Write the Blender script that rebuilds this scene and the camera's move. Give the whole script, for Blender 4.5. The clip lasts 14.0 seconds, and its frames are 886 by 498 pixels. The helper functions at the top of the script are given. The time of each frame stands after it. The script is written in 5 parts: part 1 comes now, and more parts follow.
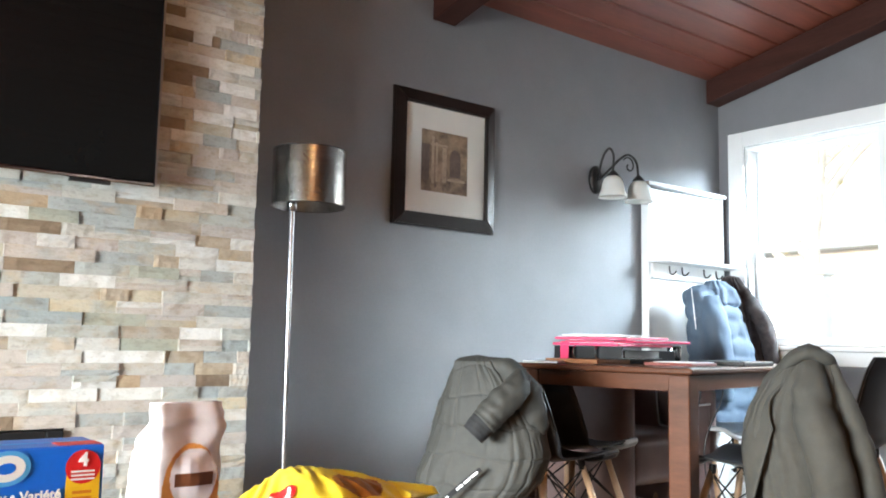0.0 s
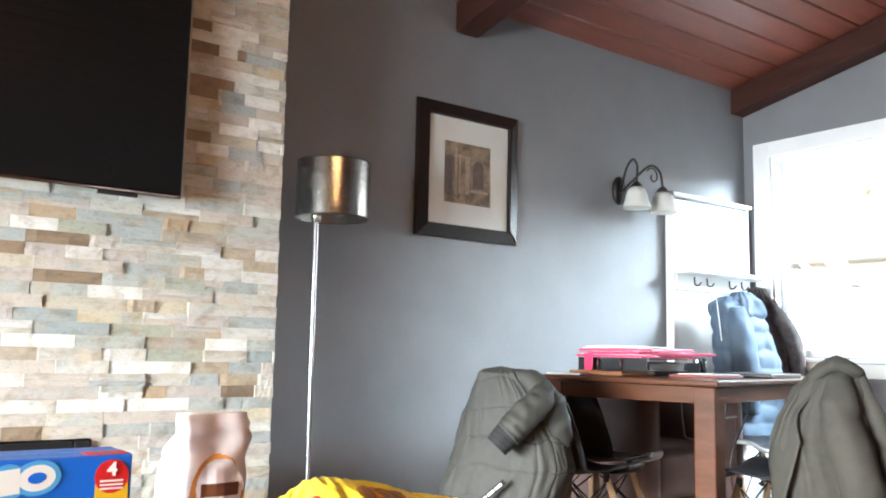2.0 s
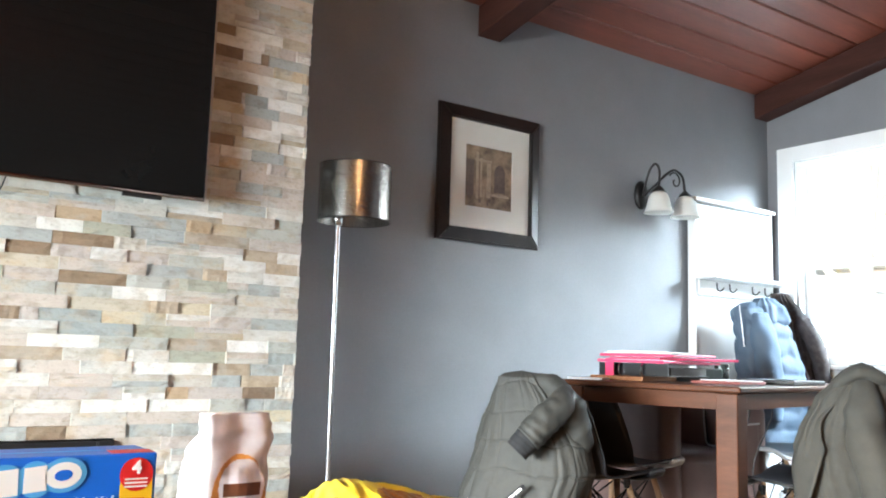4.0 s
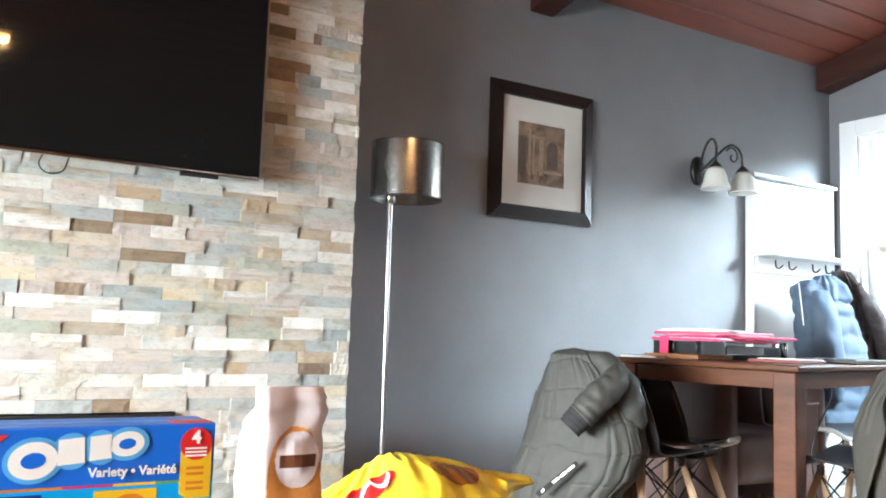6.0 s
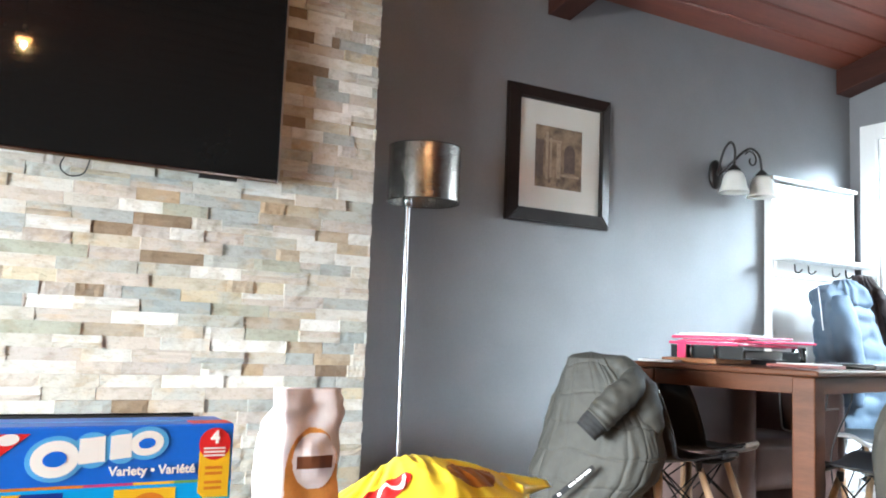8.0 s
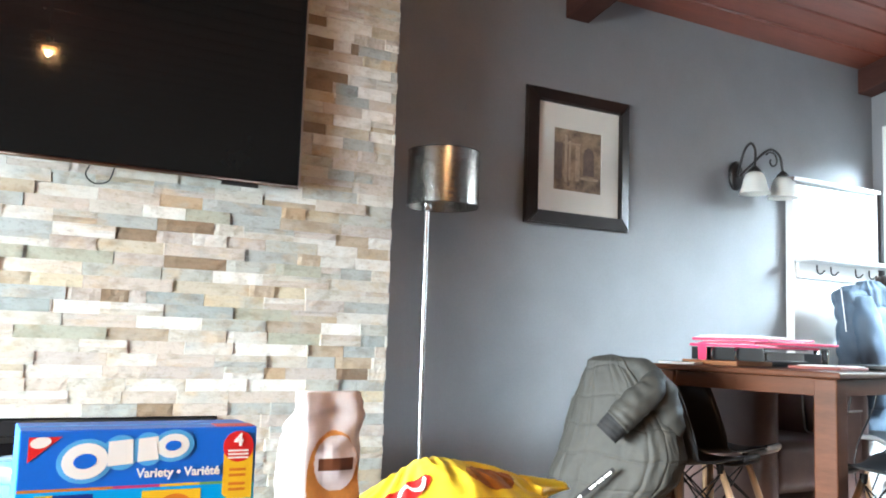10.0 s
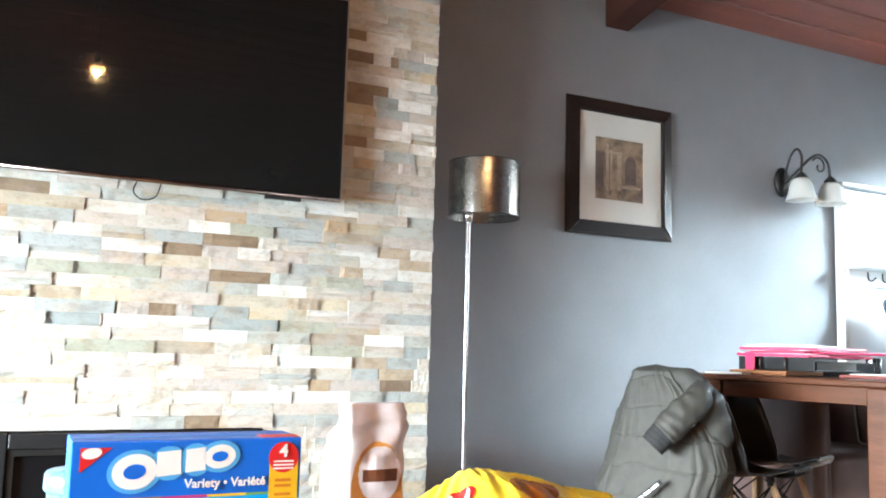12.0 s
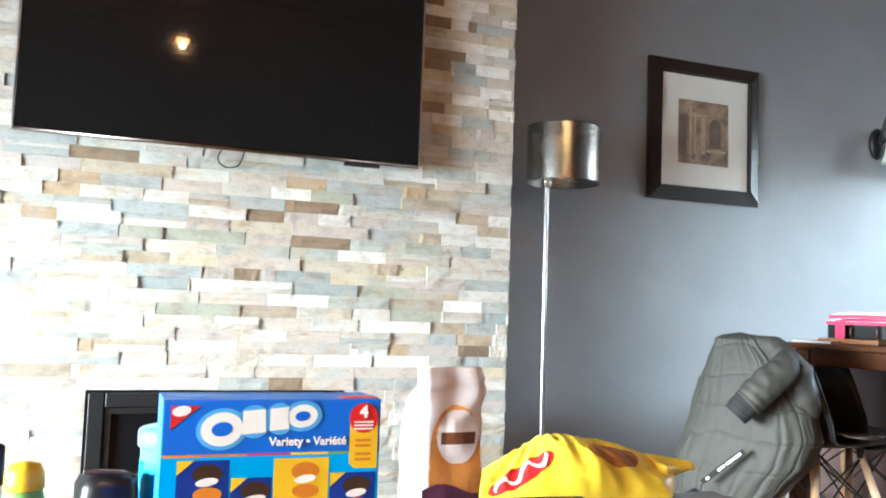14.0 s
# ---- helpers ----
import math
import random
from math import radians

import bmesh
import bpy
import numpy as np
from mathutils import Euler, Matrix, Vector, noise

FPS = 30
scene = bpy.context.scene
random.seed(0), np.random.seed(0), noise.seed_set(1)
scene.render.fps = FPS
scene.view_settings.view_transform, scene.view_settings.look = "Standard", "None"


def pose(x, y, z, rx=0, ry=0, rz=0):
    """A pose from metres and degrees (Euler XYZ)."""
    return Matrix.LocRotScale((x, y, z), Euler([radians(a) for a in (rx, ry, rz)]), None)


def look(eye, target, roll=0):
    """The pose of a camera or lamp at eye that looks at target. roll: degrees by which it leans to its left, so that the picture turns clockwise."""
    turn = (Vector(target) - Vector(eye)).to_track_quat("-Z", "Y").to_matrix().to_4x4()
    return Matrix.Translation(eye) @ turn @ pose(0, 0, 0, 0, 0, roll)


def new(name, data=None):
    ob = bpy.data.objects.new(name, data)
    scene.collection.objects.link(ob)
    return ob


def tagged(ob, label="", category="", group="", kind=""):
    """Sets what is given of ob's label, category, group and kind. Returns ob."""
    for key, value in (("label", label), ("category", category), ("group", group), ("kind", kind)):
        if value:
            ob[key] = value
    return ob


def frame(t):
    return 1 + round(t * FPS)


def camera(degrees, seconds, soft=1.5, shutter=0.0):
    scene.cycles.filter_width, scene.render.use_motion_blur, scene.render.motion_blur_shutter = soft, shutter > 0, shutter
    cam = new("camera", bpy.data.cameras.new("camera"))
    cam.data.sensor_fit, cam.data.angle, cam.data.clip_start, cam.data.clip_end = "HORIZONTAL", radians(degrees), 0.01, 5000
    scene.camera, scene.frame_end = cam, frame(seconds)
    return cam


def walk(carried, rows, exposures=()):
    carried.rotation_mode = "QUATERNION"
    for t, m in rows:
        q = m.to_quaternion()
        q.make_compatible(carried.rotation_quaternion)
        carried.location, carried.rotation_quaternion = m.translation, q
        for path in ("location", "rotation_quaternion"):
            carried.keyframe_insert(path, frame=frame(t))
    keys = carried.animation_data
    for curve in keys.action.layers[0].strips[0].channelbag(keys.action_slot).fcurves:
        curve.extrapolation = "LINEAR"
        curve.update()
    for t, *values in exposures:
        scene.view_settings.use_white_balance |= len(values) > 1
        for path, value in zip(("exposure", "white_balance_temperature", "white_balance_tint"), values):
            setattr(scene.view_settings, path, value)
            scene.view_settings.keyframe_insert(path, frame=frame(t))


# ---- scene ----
# ---- camera ----
cam = camera(54.7, 14.0, soft=1.9)
PATH = [
    (0, (0.4053, 0.0903, 0.8285), (1.6874, 1.7378, 1.0563), 1.1),
    (0.5, (0.4043, 0.0924, 0.8274), (1.68, 1.7441, 1.0605), 1.4),
    (1, (0.4043, 0.0882, 0.8274), (1.6716, 1.7472, 1.0574), 1.0),
    (1.5, (0.4011, 0.0882, 0.8264), (1.6369, 1.7703, 1.0605), 1.2),
    (2, (0.4022, 0.0882, 0.8285), (1.6369, 1.7672, 1.0825), 1.2),
    (4.5, (0.399, 0.0872, 0.8253), (1.5855, 1.7997, 1.0846), 1.8),
    (5, (0.399, 0.0861, 0.8243), (1.574, 1.8102, 1.0668), 1.9),
    (5.5, (0.3959, 0.0819, 0.8243), (1.4847, 1.8596, 1.0741), 2.0),
    (6, (0.399, 0.083, 0.8232), (1.4889, 1.8659, 1.029), 1.9),
    (6.5, (0.399, 0.0851, 0.8211), (1.4858, 1.8711, 1.0258), 2.1),
    (7, (0.3969, 0.0798, 0.8222), (1.4753, 1.8669, 1.049), 2.2),
    (7.5, (0.399, 0.0819, 0.8211), (1.4647, 1.8784, 1.0301), 2.1),
    (8, (0.3969, 0.0798, 0.8222), (1.4511, 1.8837, 1.0343), 2.2),
    (10.5, (0.3906, 0.0578, 0.8253), (1.3765, 1.9005, 1.0322), 1.3),
    (11, (0.398, 0.0609, 0.8264), (1.366, 1.9183, 0.9692), 0.1),
    (11.5, (0.3896, 0.0567, 0.8253), (1.3293, 1.9194, 1.0668), 1.7),
    (12, (0.3906, 0.0578, 0.8232), (1.3073, 1.932, 1.0647), 1.6),
    (12.5, (0.3927, 0.0619, 0.8232), (1.2989, 1.9404, 1.0668), 1.5),
    (13, (0.3916, 0.0599, 0.8222), (1.2306, 1.9729, 1.029), 1.4),
    (13.5, (0.3948, 0.0578, 0.8222), (1.1707, 2.0024, 0.9859), 0.7),
    (14, (0.3916, 0.0578, 0.8211), (1.1382, 2.015, 0.9755), 2.0),
]
walk(cam, [(t, look(eye, target, roll)) for t, eye, target, roll in PATH],
     [(0.0, 1.38, 6250, 7), (1.5, 1.43, 6250, 7), (2.0, 1.60, 6220, 7), (4.5, 1.55, 6150, 6), (8.0, 1.57, 6080, 6), (10.5, 1.66, 6050, 5), (12.5, 1.83, 5980, 4), (13.5, 1.81, 5930, 3), (14.0, 1.67, 5900, 3)])

# ---- light ----
SUN_ELEV, SUN_AZ = radians(9), radians(4)
world = bpy.data.worlds.new("sky")
scene.world = world
world.use_nodes = True
sky = world.node_tree.nodes.new("ShaderNodeTexSky")
sky.sky_type, sky.sun_disc, sky.sun_elevation, sky.sun_rotation = "NISHITA", False, SUN_ELEV, radians(-90)
sky.dust_density = 4.0
world.node_tree.links.new(sky.outputs[0], world.node_tree.nodes["Background"].inputs[0])
world.node_tree.nodes["Background"].inputs[1].default_value = 0.15
sun = new("sun", bpy.data.lights.new("sun", "SUN"))
sun.data.energy, sun.data.angle, sun.data.color = 1.6, radians(10), (1.0, 0.97, 0.93)
sun.matrix_world = look((0, 0, 0), (math.cos(SUN_ELEV) * math.cos(SUN_AZ), math.cos(SUN_ELEV) * math.sin(SUN_AZ), -math.sin(SUN_ELEV)))


def window_lamp(name, eye, target, w, h, power, color):
    ob = new(name, bpy.data.lights.new(name, "AREA"))
    ob.data.shape, ob.data.size, ob.data.size_y, ob.data.energy, ob.data.color = "RECTANGLE", w, h, power, color
    ob.matrix_world = look(eye, target)
    return ob


# area lamps added outside the two openings to strengthen the sky's light
window_lamp("west_sky_light", (-3.7, 1.0, 0.92), (0.4, 1.6, 0.85), 2.8, 1.3, 510, (0.88, 0.96, 1.0))
window_lamp("east_sky_light", (6.4, 0.5, 2.8), (3.7, 3.0, 1.0), 1.8, 1.1, 380, (0.74, 0.89, 1.0))

# the warm pendant lamp that hangs behind the camera's stand
pendant_light = new("pendant_light", bpy.data.lights.new("pendant_light", "POINT"))
pendant_light.data.energy, pendant_light.data.color, pendant_light.data.shadow_soft_size = 30, (1.0, 0.53, 0.23), 0.010
pendant_light.location = (0.73, -0.60, 2.588)

# ---- materials ----


def shader(name, rough=0.6, metal=0.0):
    m = bpy.data.materials.new(name)
    m.use_nodes = True
    p = m.node_tree.nodes["Principled BSDF"]
    p.inputs["Roughness"].default_value, p.inputs["Metallic"].default_value = rough, metal
    return m, m.node_tree, p


def grain(name, color, rough=0.6, metal=0.0, vary=0.15, scale=8.0, fine=120.0, bump=0.15, stretch=(1, 1, 1), island=False):
    """Paint, cloth, wood or metal: two scales of noise in the colour, fine relief."""
    m, t, p = shader(name, rough, metal)
    n, l = t.nodes, t.links
    co, mp = n.new("ShaderNodeTexCoord"), n.new("ShaderNodeMapping")
    mp.inputs["Scale"].default_value = stretch
    l.new(co.outputs["Object"], mp.inputs["Vector"])
    a, b = n.new("ShaderNodeTexNoise"), n.new("ShaderNodeTexNoise")
    for q, s in ((a, scale), (b, fine)):
        l.new(mp.outputs[0], q.inputs["Vector"])
        q.inputs["Scale"].default_value = s
        q.inputs["Detail"].default_value = 5
    ramp = n.new("ShaderNodeValToRGB")
    ramp.color_ramp.elements[0].position, ramp.color_ramp.elements[1].position = 0.3, 0.7
    ramp.color_ramp.elements[0].color = (*[c * (1 - vary) for c in color], 1)
    ramp.color_ramp.elements[1].color = (*[min(1, c * (1 + vary)) for c in color], 1)
    mix = n.new("ShaderNodeMath")
    mix.operation = "MULTIPLY_ADD"
    mix.inputs[1].default_value, mix.inputs[2].default_value = 0.35, 0.0
    l.new(b.outputs[0], mix.inputs[0])
    add = n.new("ShaderNodeMath")
    add.operation = "MULTIPLY_ADD"
    add.inputs[1].default_value = 0.65
    l.new(a.outputs[0], add.inputs[0])
    l.new(mix.outputs[0], add.inputs[2])
    l.new(add.outputs[0], ramp.inputs[0])
    l.new(ramp.outputs[0], p.inputs["Base Color"])
    if bump:
        bp = n.new("ShaderNodeBump")
        bp.inputs["Strength"].default_value, bp.inputs["Distance"].default_value = bump, 0.004
        l.new(add.outputs[0], bp.inputs["Height"])
        l.new(bp.outputs[0], p.inputs["Normal"])
    return m


def stone_mat(name, island, stops, veins=0.5):
    """Split ledge stone: one tone a piece, with rust veins, grey clouds and split-face grain that break off at each joint."""
    m, t, p = shader(name, 0.72)
    n, l = t.nodes, t.links
    info = n.new("ShaderNodeNewGeometry") if island else n.new("ShaderNodeObjectInfo")
    rnd = info.outputs["Random Per Island"] if island else info.outputs["Random"]
    geo = n.new("ShaderNodeNewGeometry")
    shift, mp = n.new("ShaderNodeVectorMath"), n.new("ShaderNodeMapping")
    shift.operation = "MULTIPLY_ADD"
    shift.inputs[1].default_value = (37.0, 11.0, 53.0)
    l.new(rnd, shift.inputs[0])
    l.new(geo.outputs["Position"], shift.inputs[2])
    l.new(shift.outputs[0], mp.inputs["Vector"])
    mp.inputs["Scale"].default_value = (1.0, 1.0, 1.7)

    def cloud(scale, detail, rough=0.55):
        q = n.new("ShaderNodeTexNoise")
        q.inputs["Scale"].default_value, q.inputs["Detail"].default_value, q.inputs["Roughness"].default_value = scale, detail, rough
        l.new(mp.outputs[0], q.inputs["Vector"])
        return q.outputs[0]

    def layer(below, mask, low, high, color, mode, amount):
        ramp, mul, mix = n.new("ShaderNodeMapRange"), n.new("ShaderNodeMath"), n.new("ShaderNodeMixRGB")
        ramp.inputs["From Min"].default_value, ramp.inputs["From Max"].default_value = low, high
        l.new(mask, ramp.inputs["Value"])
        mul.operation = "MULTIPLY"
        mul.inputs[1].default_value = amount
        l.new(ramp.outputs[0], mul.inputs[0])
        mix.blend_type = mode
        mix.inputs[2].default_value = (*color, 1)
        l.new(mul.outputs[0], mix.inputs[0])
        l.new(below, mix.inputs[1])
        return mix.outputs[0]

    ramp = n.new("ShaderNodeValToRGB")
    ramp.color_ramp.interpolation = "CONSTANT"
    while len(ramp.color_ramp.elements) > 1:
        ramp.color_ramp.elements.remove(ramp.color_ramp.elements[-1])
    for i, (pos, c) in enumerate(stops):
        e = ramp.color_ramp.elements[0] if i == 0 else ramp.color_ramp.elements.new(pos)
        e.position, e.color = pos, (*c, 1)
    l.new(rnd, ramp.inputs[0])
    fine = cloud(75.0, 6, 0.65)
    c = layer(ramp.outputs[0], cloud(9.0, 5), 0.54, 0.68, (0.47, 0.34, 0.20), "MIX", veins)
    c = layer(c, cloud(7.0, 4), 0.56, 0.70, (0.36, 0.38, 0.37), "MIX", veins)
    c = layer(c, cloud(16.0, 5), 0.50, 0.34, (0.72, 0.67, 0.60), "MULTIPLY", 0.7)
    c = layer(c, fine, 0.46, 0.30, (0.62, 0.58, 0.54), "MULTIPLY", 0.6)
    l.new(c, p.inputs["Base Color"])
    add, bp = n.new("ShaderNodeMath"), n.new("ShaderNodeBump")
    add.operation = "MULTIPLY_ADD"
    add.inputs[1].default_value = 0.35
    l.new(fine, add.inputs[0])
    l.new(cloud(30.0, 4), add.inputs[2])
    bp.inputs["Strength"].default_value, bp.inputs["Distance"].default_value = 0.5, 0.007
    l.new(add.outputs[0], bp.inputs["Height"])
    l.new(bp.outputs[0], p.inputs["Normal"])
    return m


STOPS = [(0.0, (0.50, 0.47, 0.41)), (0.16, (0.41, 0.41, 0.37)), (0.30, (0.56, 0.54, 0.49)), (0.44, (0.36, 0.37, 0.35)),
         (0.56, (0.49, 0.43, 0.37)), (0.70, (0.45, 0.40, 0.36)), (0.82, (0.60, 0.58, 0.54)), (0.91, (0.42, 0.36, 0.27)),
         (0.96, (0.37, 0.31, 0.24))]
M_STONE, M_STONE_REST = stone_mat("ledge_stone", False, STOPS), stone_mat("ledge_stone_rest", True, STOPS)
M_STONE_BROWN = stone_mat("brown_ledge_stone", False, [(0.0, (0.19, 0.13, 0.085)), (0.5, (0.24, 0.17, 0.11))], 0.15)
M_STONE_RUST = stone_mat("rust_ledge_stone", False, [(0.0, (0.42, 0.31, 0.20)), (0.5, (0.41, 0.33, 0.24))], 0.4)
M_STONE_OCHRE = stone_mat("ochre_ledge_stone", False, [(0.0, (0.53, 0.46, 0.33)), (0.5, (0.48, 0.43, 0.34))], 0.8)
M_STONE_WHITE = stone_mat("pale_ledge_stone", False, [(0.0, (0.72, 0.70, 0.66)), (0.5, (0.67, 0.65, 0.60))], 0.2)
M_STONE_GREY = stone_mat("grey_ledge_stone", False, [(0.0, (0.31, 0.34, 0.33)), (0.35, (0.37, 0.39, 0.38)), (0.7, (0.36, 0.36, 0.29))], 0.35)
M_WALL = grain("grey_wall_paint", (0.200, 0.200, 0.213), 0.55, vary=0.08, scale=4, fine=110, bump=0.22)
M_WALL2 = grain("pale_wall_paint", (0.62, 0.62, 0.60), 0.6, vary=0.04, scale=3, fine=260, bump=0.1)
# unseen back wall: warm colour added to tint what shade and screen mirror
M_WARMBACK = grain("warm_reflection_wall", (0.66, 0.30, 0.11), 0.4, vary=0.2, scale=4, fine=50, bump=0.1, stretch=(4, 1, 0.3))
M_CEIL = grain("red_stained_ceiling_wood", (0.170, 0.046, 0.027), 0.34, vary=0.3, scale=5, fine=60, bump=0.12, stretch=(0.25, 3, 3))
M_BEAM = grain("dark_stained_beam_wood", (0.050, 0.018, 0.013), 0.6, vary=0.3, scale=6, fine=60, bump=0.15, stretch=(3, 0.3, 3))
M_FLOOR = grain("brown_floor_wood", (0.16, 0.085, 0.045), 0.35, vary=0.3, scale=5, fine=50, bump=0.1, stretch=(0.3, 4, 1))
M_WHITE = grain("white_paint", (0.80, 0.80, 0.79), 0.4, vary=0.03, scale=6, fine=90, bump=0.05)
M_SCREEN = grain("black_screen", (0.0078, 0.0078, 0.0076), 0.03, vary=0.1, scale=4, fine=40, bump=0)
M_SCREEN.node_tree.nodes["Principled BSDF"].inputs["Specular IOR Level"].default_value = 0.3
# chrome trim with the room's copper reflection put into its base colour
M_DARKTRIM = grain("copper_reflection_trim", (0.34, 0.27, 0.24), 0.22, 1.0, vary=0.1, scale=6, fine=200, bump=0.05)
M_BEZEL = grain("brushed_silver_trim", (0.45, 0.43, 0.42), 0.28, 1.0, vary=0.1, scale=6, fine=200, bump=0.05)
M_FIREGLASS = grain("smoked_fire_glass", (0.006, 0.006, 0.007), 0.12, vary=0.1, scale=10, fine=80, bump=0)
M_FIREGLASS.node_tree.nodes["Principled BSDF"].inputs["Specular IOR Level"].default_value = 0.25
M_BLACK = grain("black_plastic", (0.012, 0.012, 0.013), 0.35, vary=0.2, scale=20, fine=200, bump=0.05)
M_GLOSSBLACK = grain("black_glass", (0.006, 0.006, 0.007), 0.06, vary=0.1, scale=10, fine=80, bump=0)
M_IRON = grain("dark_iron", (0.03, 0.028, 0.027), 0.45, 0.7, vary=0.3, scale=20, fine=200, bump=0.2)
M_CHROME = grain("chrome", (0.66, 0.69, 0.72), 0.2, 1.0, vary=0.05, scale=20, fine=100, bump=0.03)
M_POLE = grain("polished_chrome", (0.76, 0.77, 0.78), 0.2, 0.95, vary=0.05, scale=20, fine=100, bump=0.03)
M_FRAME = grain("espresso_frame_wood", (0.014, 0.010, 0.009), 0.3, vary=0.3, scale=12, fine=120, bump=0.1)
M_MATBOARD = grain("cream_mat_board", (0.62, 0.59, 0.54), 0.8, vary=0.03, scale=10, fine=300, bump=0.05)
M_TABLE = grain("cherry_table_wood", (0.080, 0.030, 0.015), 0.3, vary=0.35, scale=7, fine=70, bump=0.06, stretch=(0.5, 0.5, 4))
for _m, _v in ((M_TABLE, 0.22), (M_BEAM, 0.2)):
    _m.node_tree.nodes["Principled BSDF"].inputs["Specular IOR Level"].default_value = _v
M_OLIVE = grain("olive_quilted_nylon", (0.036, 0.0352, 0.0305), 0.7, vary=0.16, scale=30, fine=320, bump=0.8)
M_OLIVE2 = grain("olive_cotton", (0.052, 0.050, 0.043), 0.85, vary=0.16, scale=22, fine=300, bump=0.9)
M_RIB = grain("black_ribbed_knit", (0.014, 0.014, 0.015), 0.9, vary=0.3, scale=60, fine=400, bump=0.6)
M_BLUE = grain("blue_puffer_nylon", (0.072, 0.106, 0.152), 0.65, vary=0.12, scale=9, fine=200, bump=0.25)
M_DARKCOAT = grain("dark_brown_coat_cloth", (0.060, 0.048, 0.046), 0.9, vary=0.5, scale=30, fine=160, bump=1.0)
M_GREYCOAT = grain("pale_grey_coat_cloth", (0.45, 0.46, 0.48), 0.9, vary=0.1, scale=12, fine=300, bump=0.3)
M_LEATHER = grain("brown_leather", (0.17, 0.110, 0.100), 0.36, vary=0.2, scale=8, fine=180, bump=0.25)
M_SHELL = grain("black_moulded_shell", (0.016, 0.016, 0.018), 0.34, vary=0.15, scale=10, fine=150, bump=0.03)
M_RIM = grain("pale_shell_edge", (0.62, 0.62, 0.62), 0.35, vary=0.05, scale=20, fine=200, bump=0)
M_BEECH = grain("pale_beech", (0.46, 0.29, 0.17), 0.45, vary=0.2, scale=12, fine=120, bump=0.1, stretch=(3, 3, 0.4))
M_PINK = grain("pink_plastic_folder", (0.62, 0.045, 0.13), 0.4, vary=0.08, scale=10, fine=120, bump=0.04)
M_REDCARD = grain("dull_red_card", (0.22, 0.055, 0.045), 0.5, vary=0.15, scale=9, fine=120, bump=0.05)
M_PAPER = grain("white_paper", (0.78, 0.78, 0.79), 0.7, vary=0.03, scale=8, fine=200, bump=0.05)
M_TAN = grain("tan_clipboard", (0.30, 0.13, 0.055), 0.5, vary=0.2, scale=9, fine=120, bump=0.08)
M_COFFEE = grain("dark_coffee_table_wood", (0.19, 0.19, 0.195), 0.22, vary=0.2, scale=6, fine=80, bump=0.08, stretch=(0.4, 4, 1))
M_DKBOX = grain("dark_brown_card", (0.02, 0.015, 0.012), 0.5, vary=0.2, scale=20, fine=150, bump=0.1)
M_CBLUE = grain("royal_blue_card", (0.014, 0.14, 0.66), 0.32, vary=0.07, scale=10, fine=200, bump=0.04)
M_CCYAN = grain("bright_blue_card", (0.01, 0.36, 0.82), 0.32, vary=0.07, scale=10, fine=200, bump=0.04)
M_CPALE = grain("pale_blue_print", (0.10, 0.40, 0.80), 0.35, vary=0.04, scale=10, fine=200, bump=0.02)
M_CWHITE = grain("white_print", (0.82, 0.82, 0.82), 0.35, vary=0.02, scale=10, fine=200, bump=0.02)
M_CRED = grain("red_print", (0.62, 0.020, 0.022), 0.35, vary=0.05, scale=10, fine=200, bump=0.02)
M_CYELLOW = grain("yellow_print", (0.80, 0.50, 0.02), 0.35, vary=0.05, scale=10, fine=200, bump=0.02)
M_CNAVY = grain("navy_print", (0.008, 0.035, 0.26), 0.35, vary=0.08, scale=10, fine=200, bump=0.02)
M_CCOOKIE = grain("cookie_brown_print", (0.045, 0.022, 0.014), 0.4, vary=0.2, scale=60, fine=300, bump=0.05)
M_CORANGE = grain("orange_print", (0.62, 0.20, 0.02), 0.4, vary=0.15, scale=30, fine=200, bump=0.02)
M_CGREEN = grain("green_print", (0.16, 0.36, 0.10), 0.4, vary=0.08, scale=20, fine=200, bump=0.02)
M_CPINK = grain("magenta_print", (0.50, 0.04, 0.20), 0.4, vary=0.05, scale=30, fine=200, bump=0.02)
M_BAG = grain("yellow_chip_bag_foil", (0.86, 0.67, 0.05), 0.34, vary=0.06, scale=14, fine=90, bump=0.2)
M_BAGBROWN = grain("brown_potato_print", (0.30, 0.11, 0.018), 0.3, vary=0.3, scale=40, fine=150, bump=0.05)
M_SNACK = grain("pale_snack_bag_paper", (0.72, 0.65, 0.65), 0.42, vary=0.06, scale=18, fine=160, bump=0.25)
M_SNACKOR = grain("orange_snack_print", (0.60, 0.25, 0.06), 0.4, vary=0.22, scale=22, fine=160, bump=0.15)
M_SNACKPU = grain("purple_snack_print", (0.10, 0.03, 0.07), 0.4, vary=0.3, scale=25, fine=160, bump=0.15)
M_SNACKBAR = grain("brown_snack_print", (0.13, 0.045, 0.02), 0.4, vary=0.2, scale=25, fine=160, bump=0.1)
M_GLASSY, _t, _p = shader("frosted_glass_shade", 0.35)
_p.inputs["Base Color"].default_value = (0.78, 0.77, 0.72, 1)
_p.inputs["Transmission Weight"].default_value = 0.25
M_PANE, _t, _p = shader("window_glass", 0.0)
_p.inputs["Transmission Weight"].default_value, _p.inputs["IOR"].default_value = 1.0, 1.05
M_CRYSTAL, _t, _p = shader("clear_glass", 0.02)
_p.inputs["Transmission Weight"].default_value = 1.0
M_TUB, _t, _p = shader("clear_blue_plastic", 0.15)
_p.inputs["Base Color"].default_value, _p.inputs["Transmission Weight"].default_value = (0.25, 0.55, 0.85, 1), 0.6
M_BULB, _t, _p = shader("warm_bulb", 0.5)
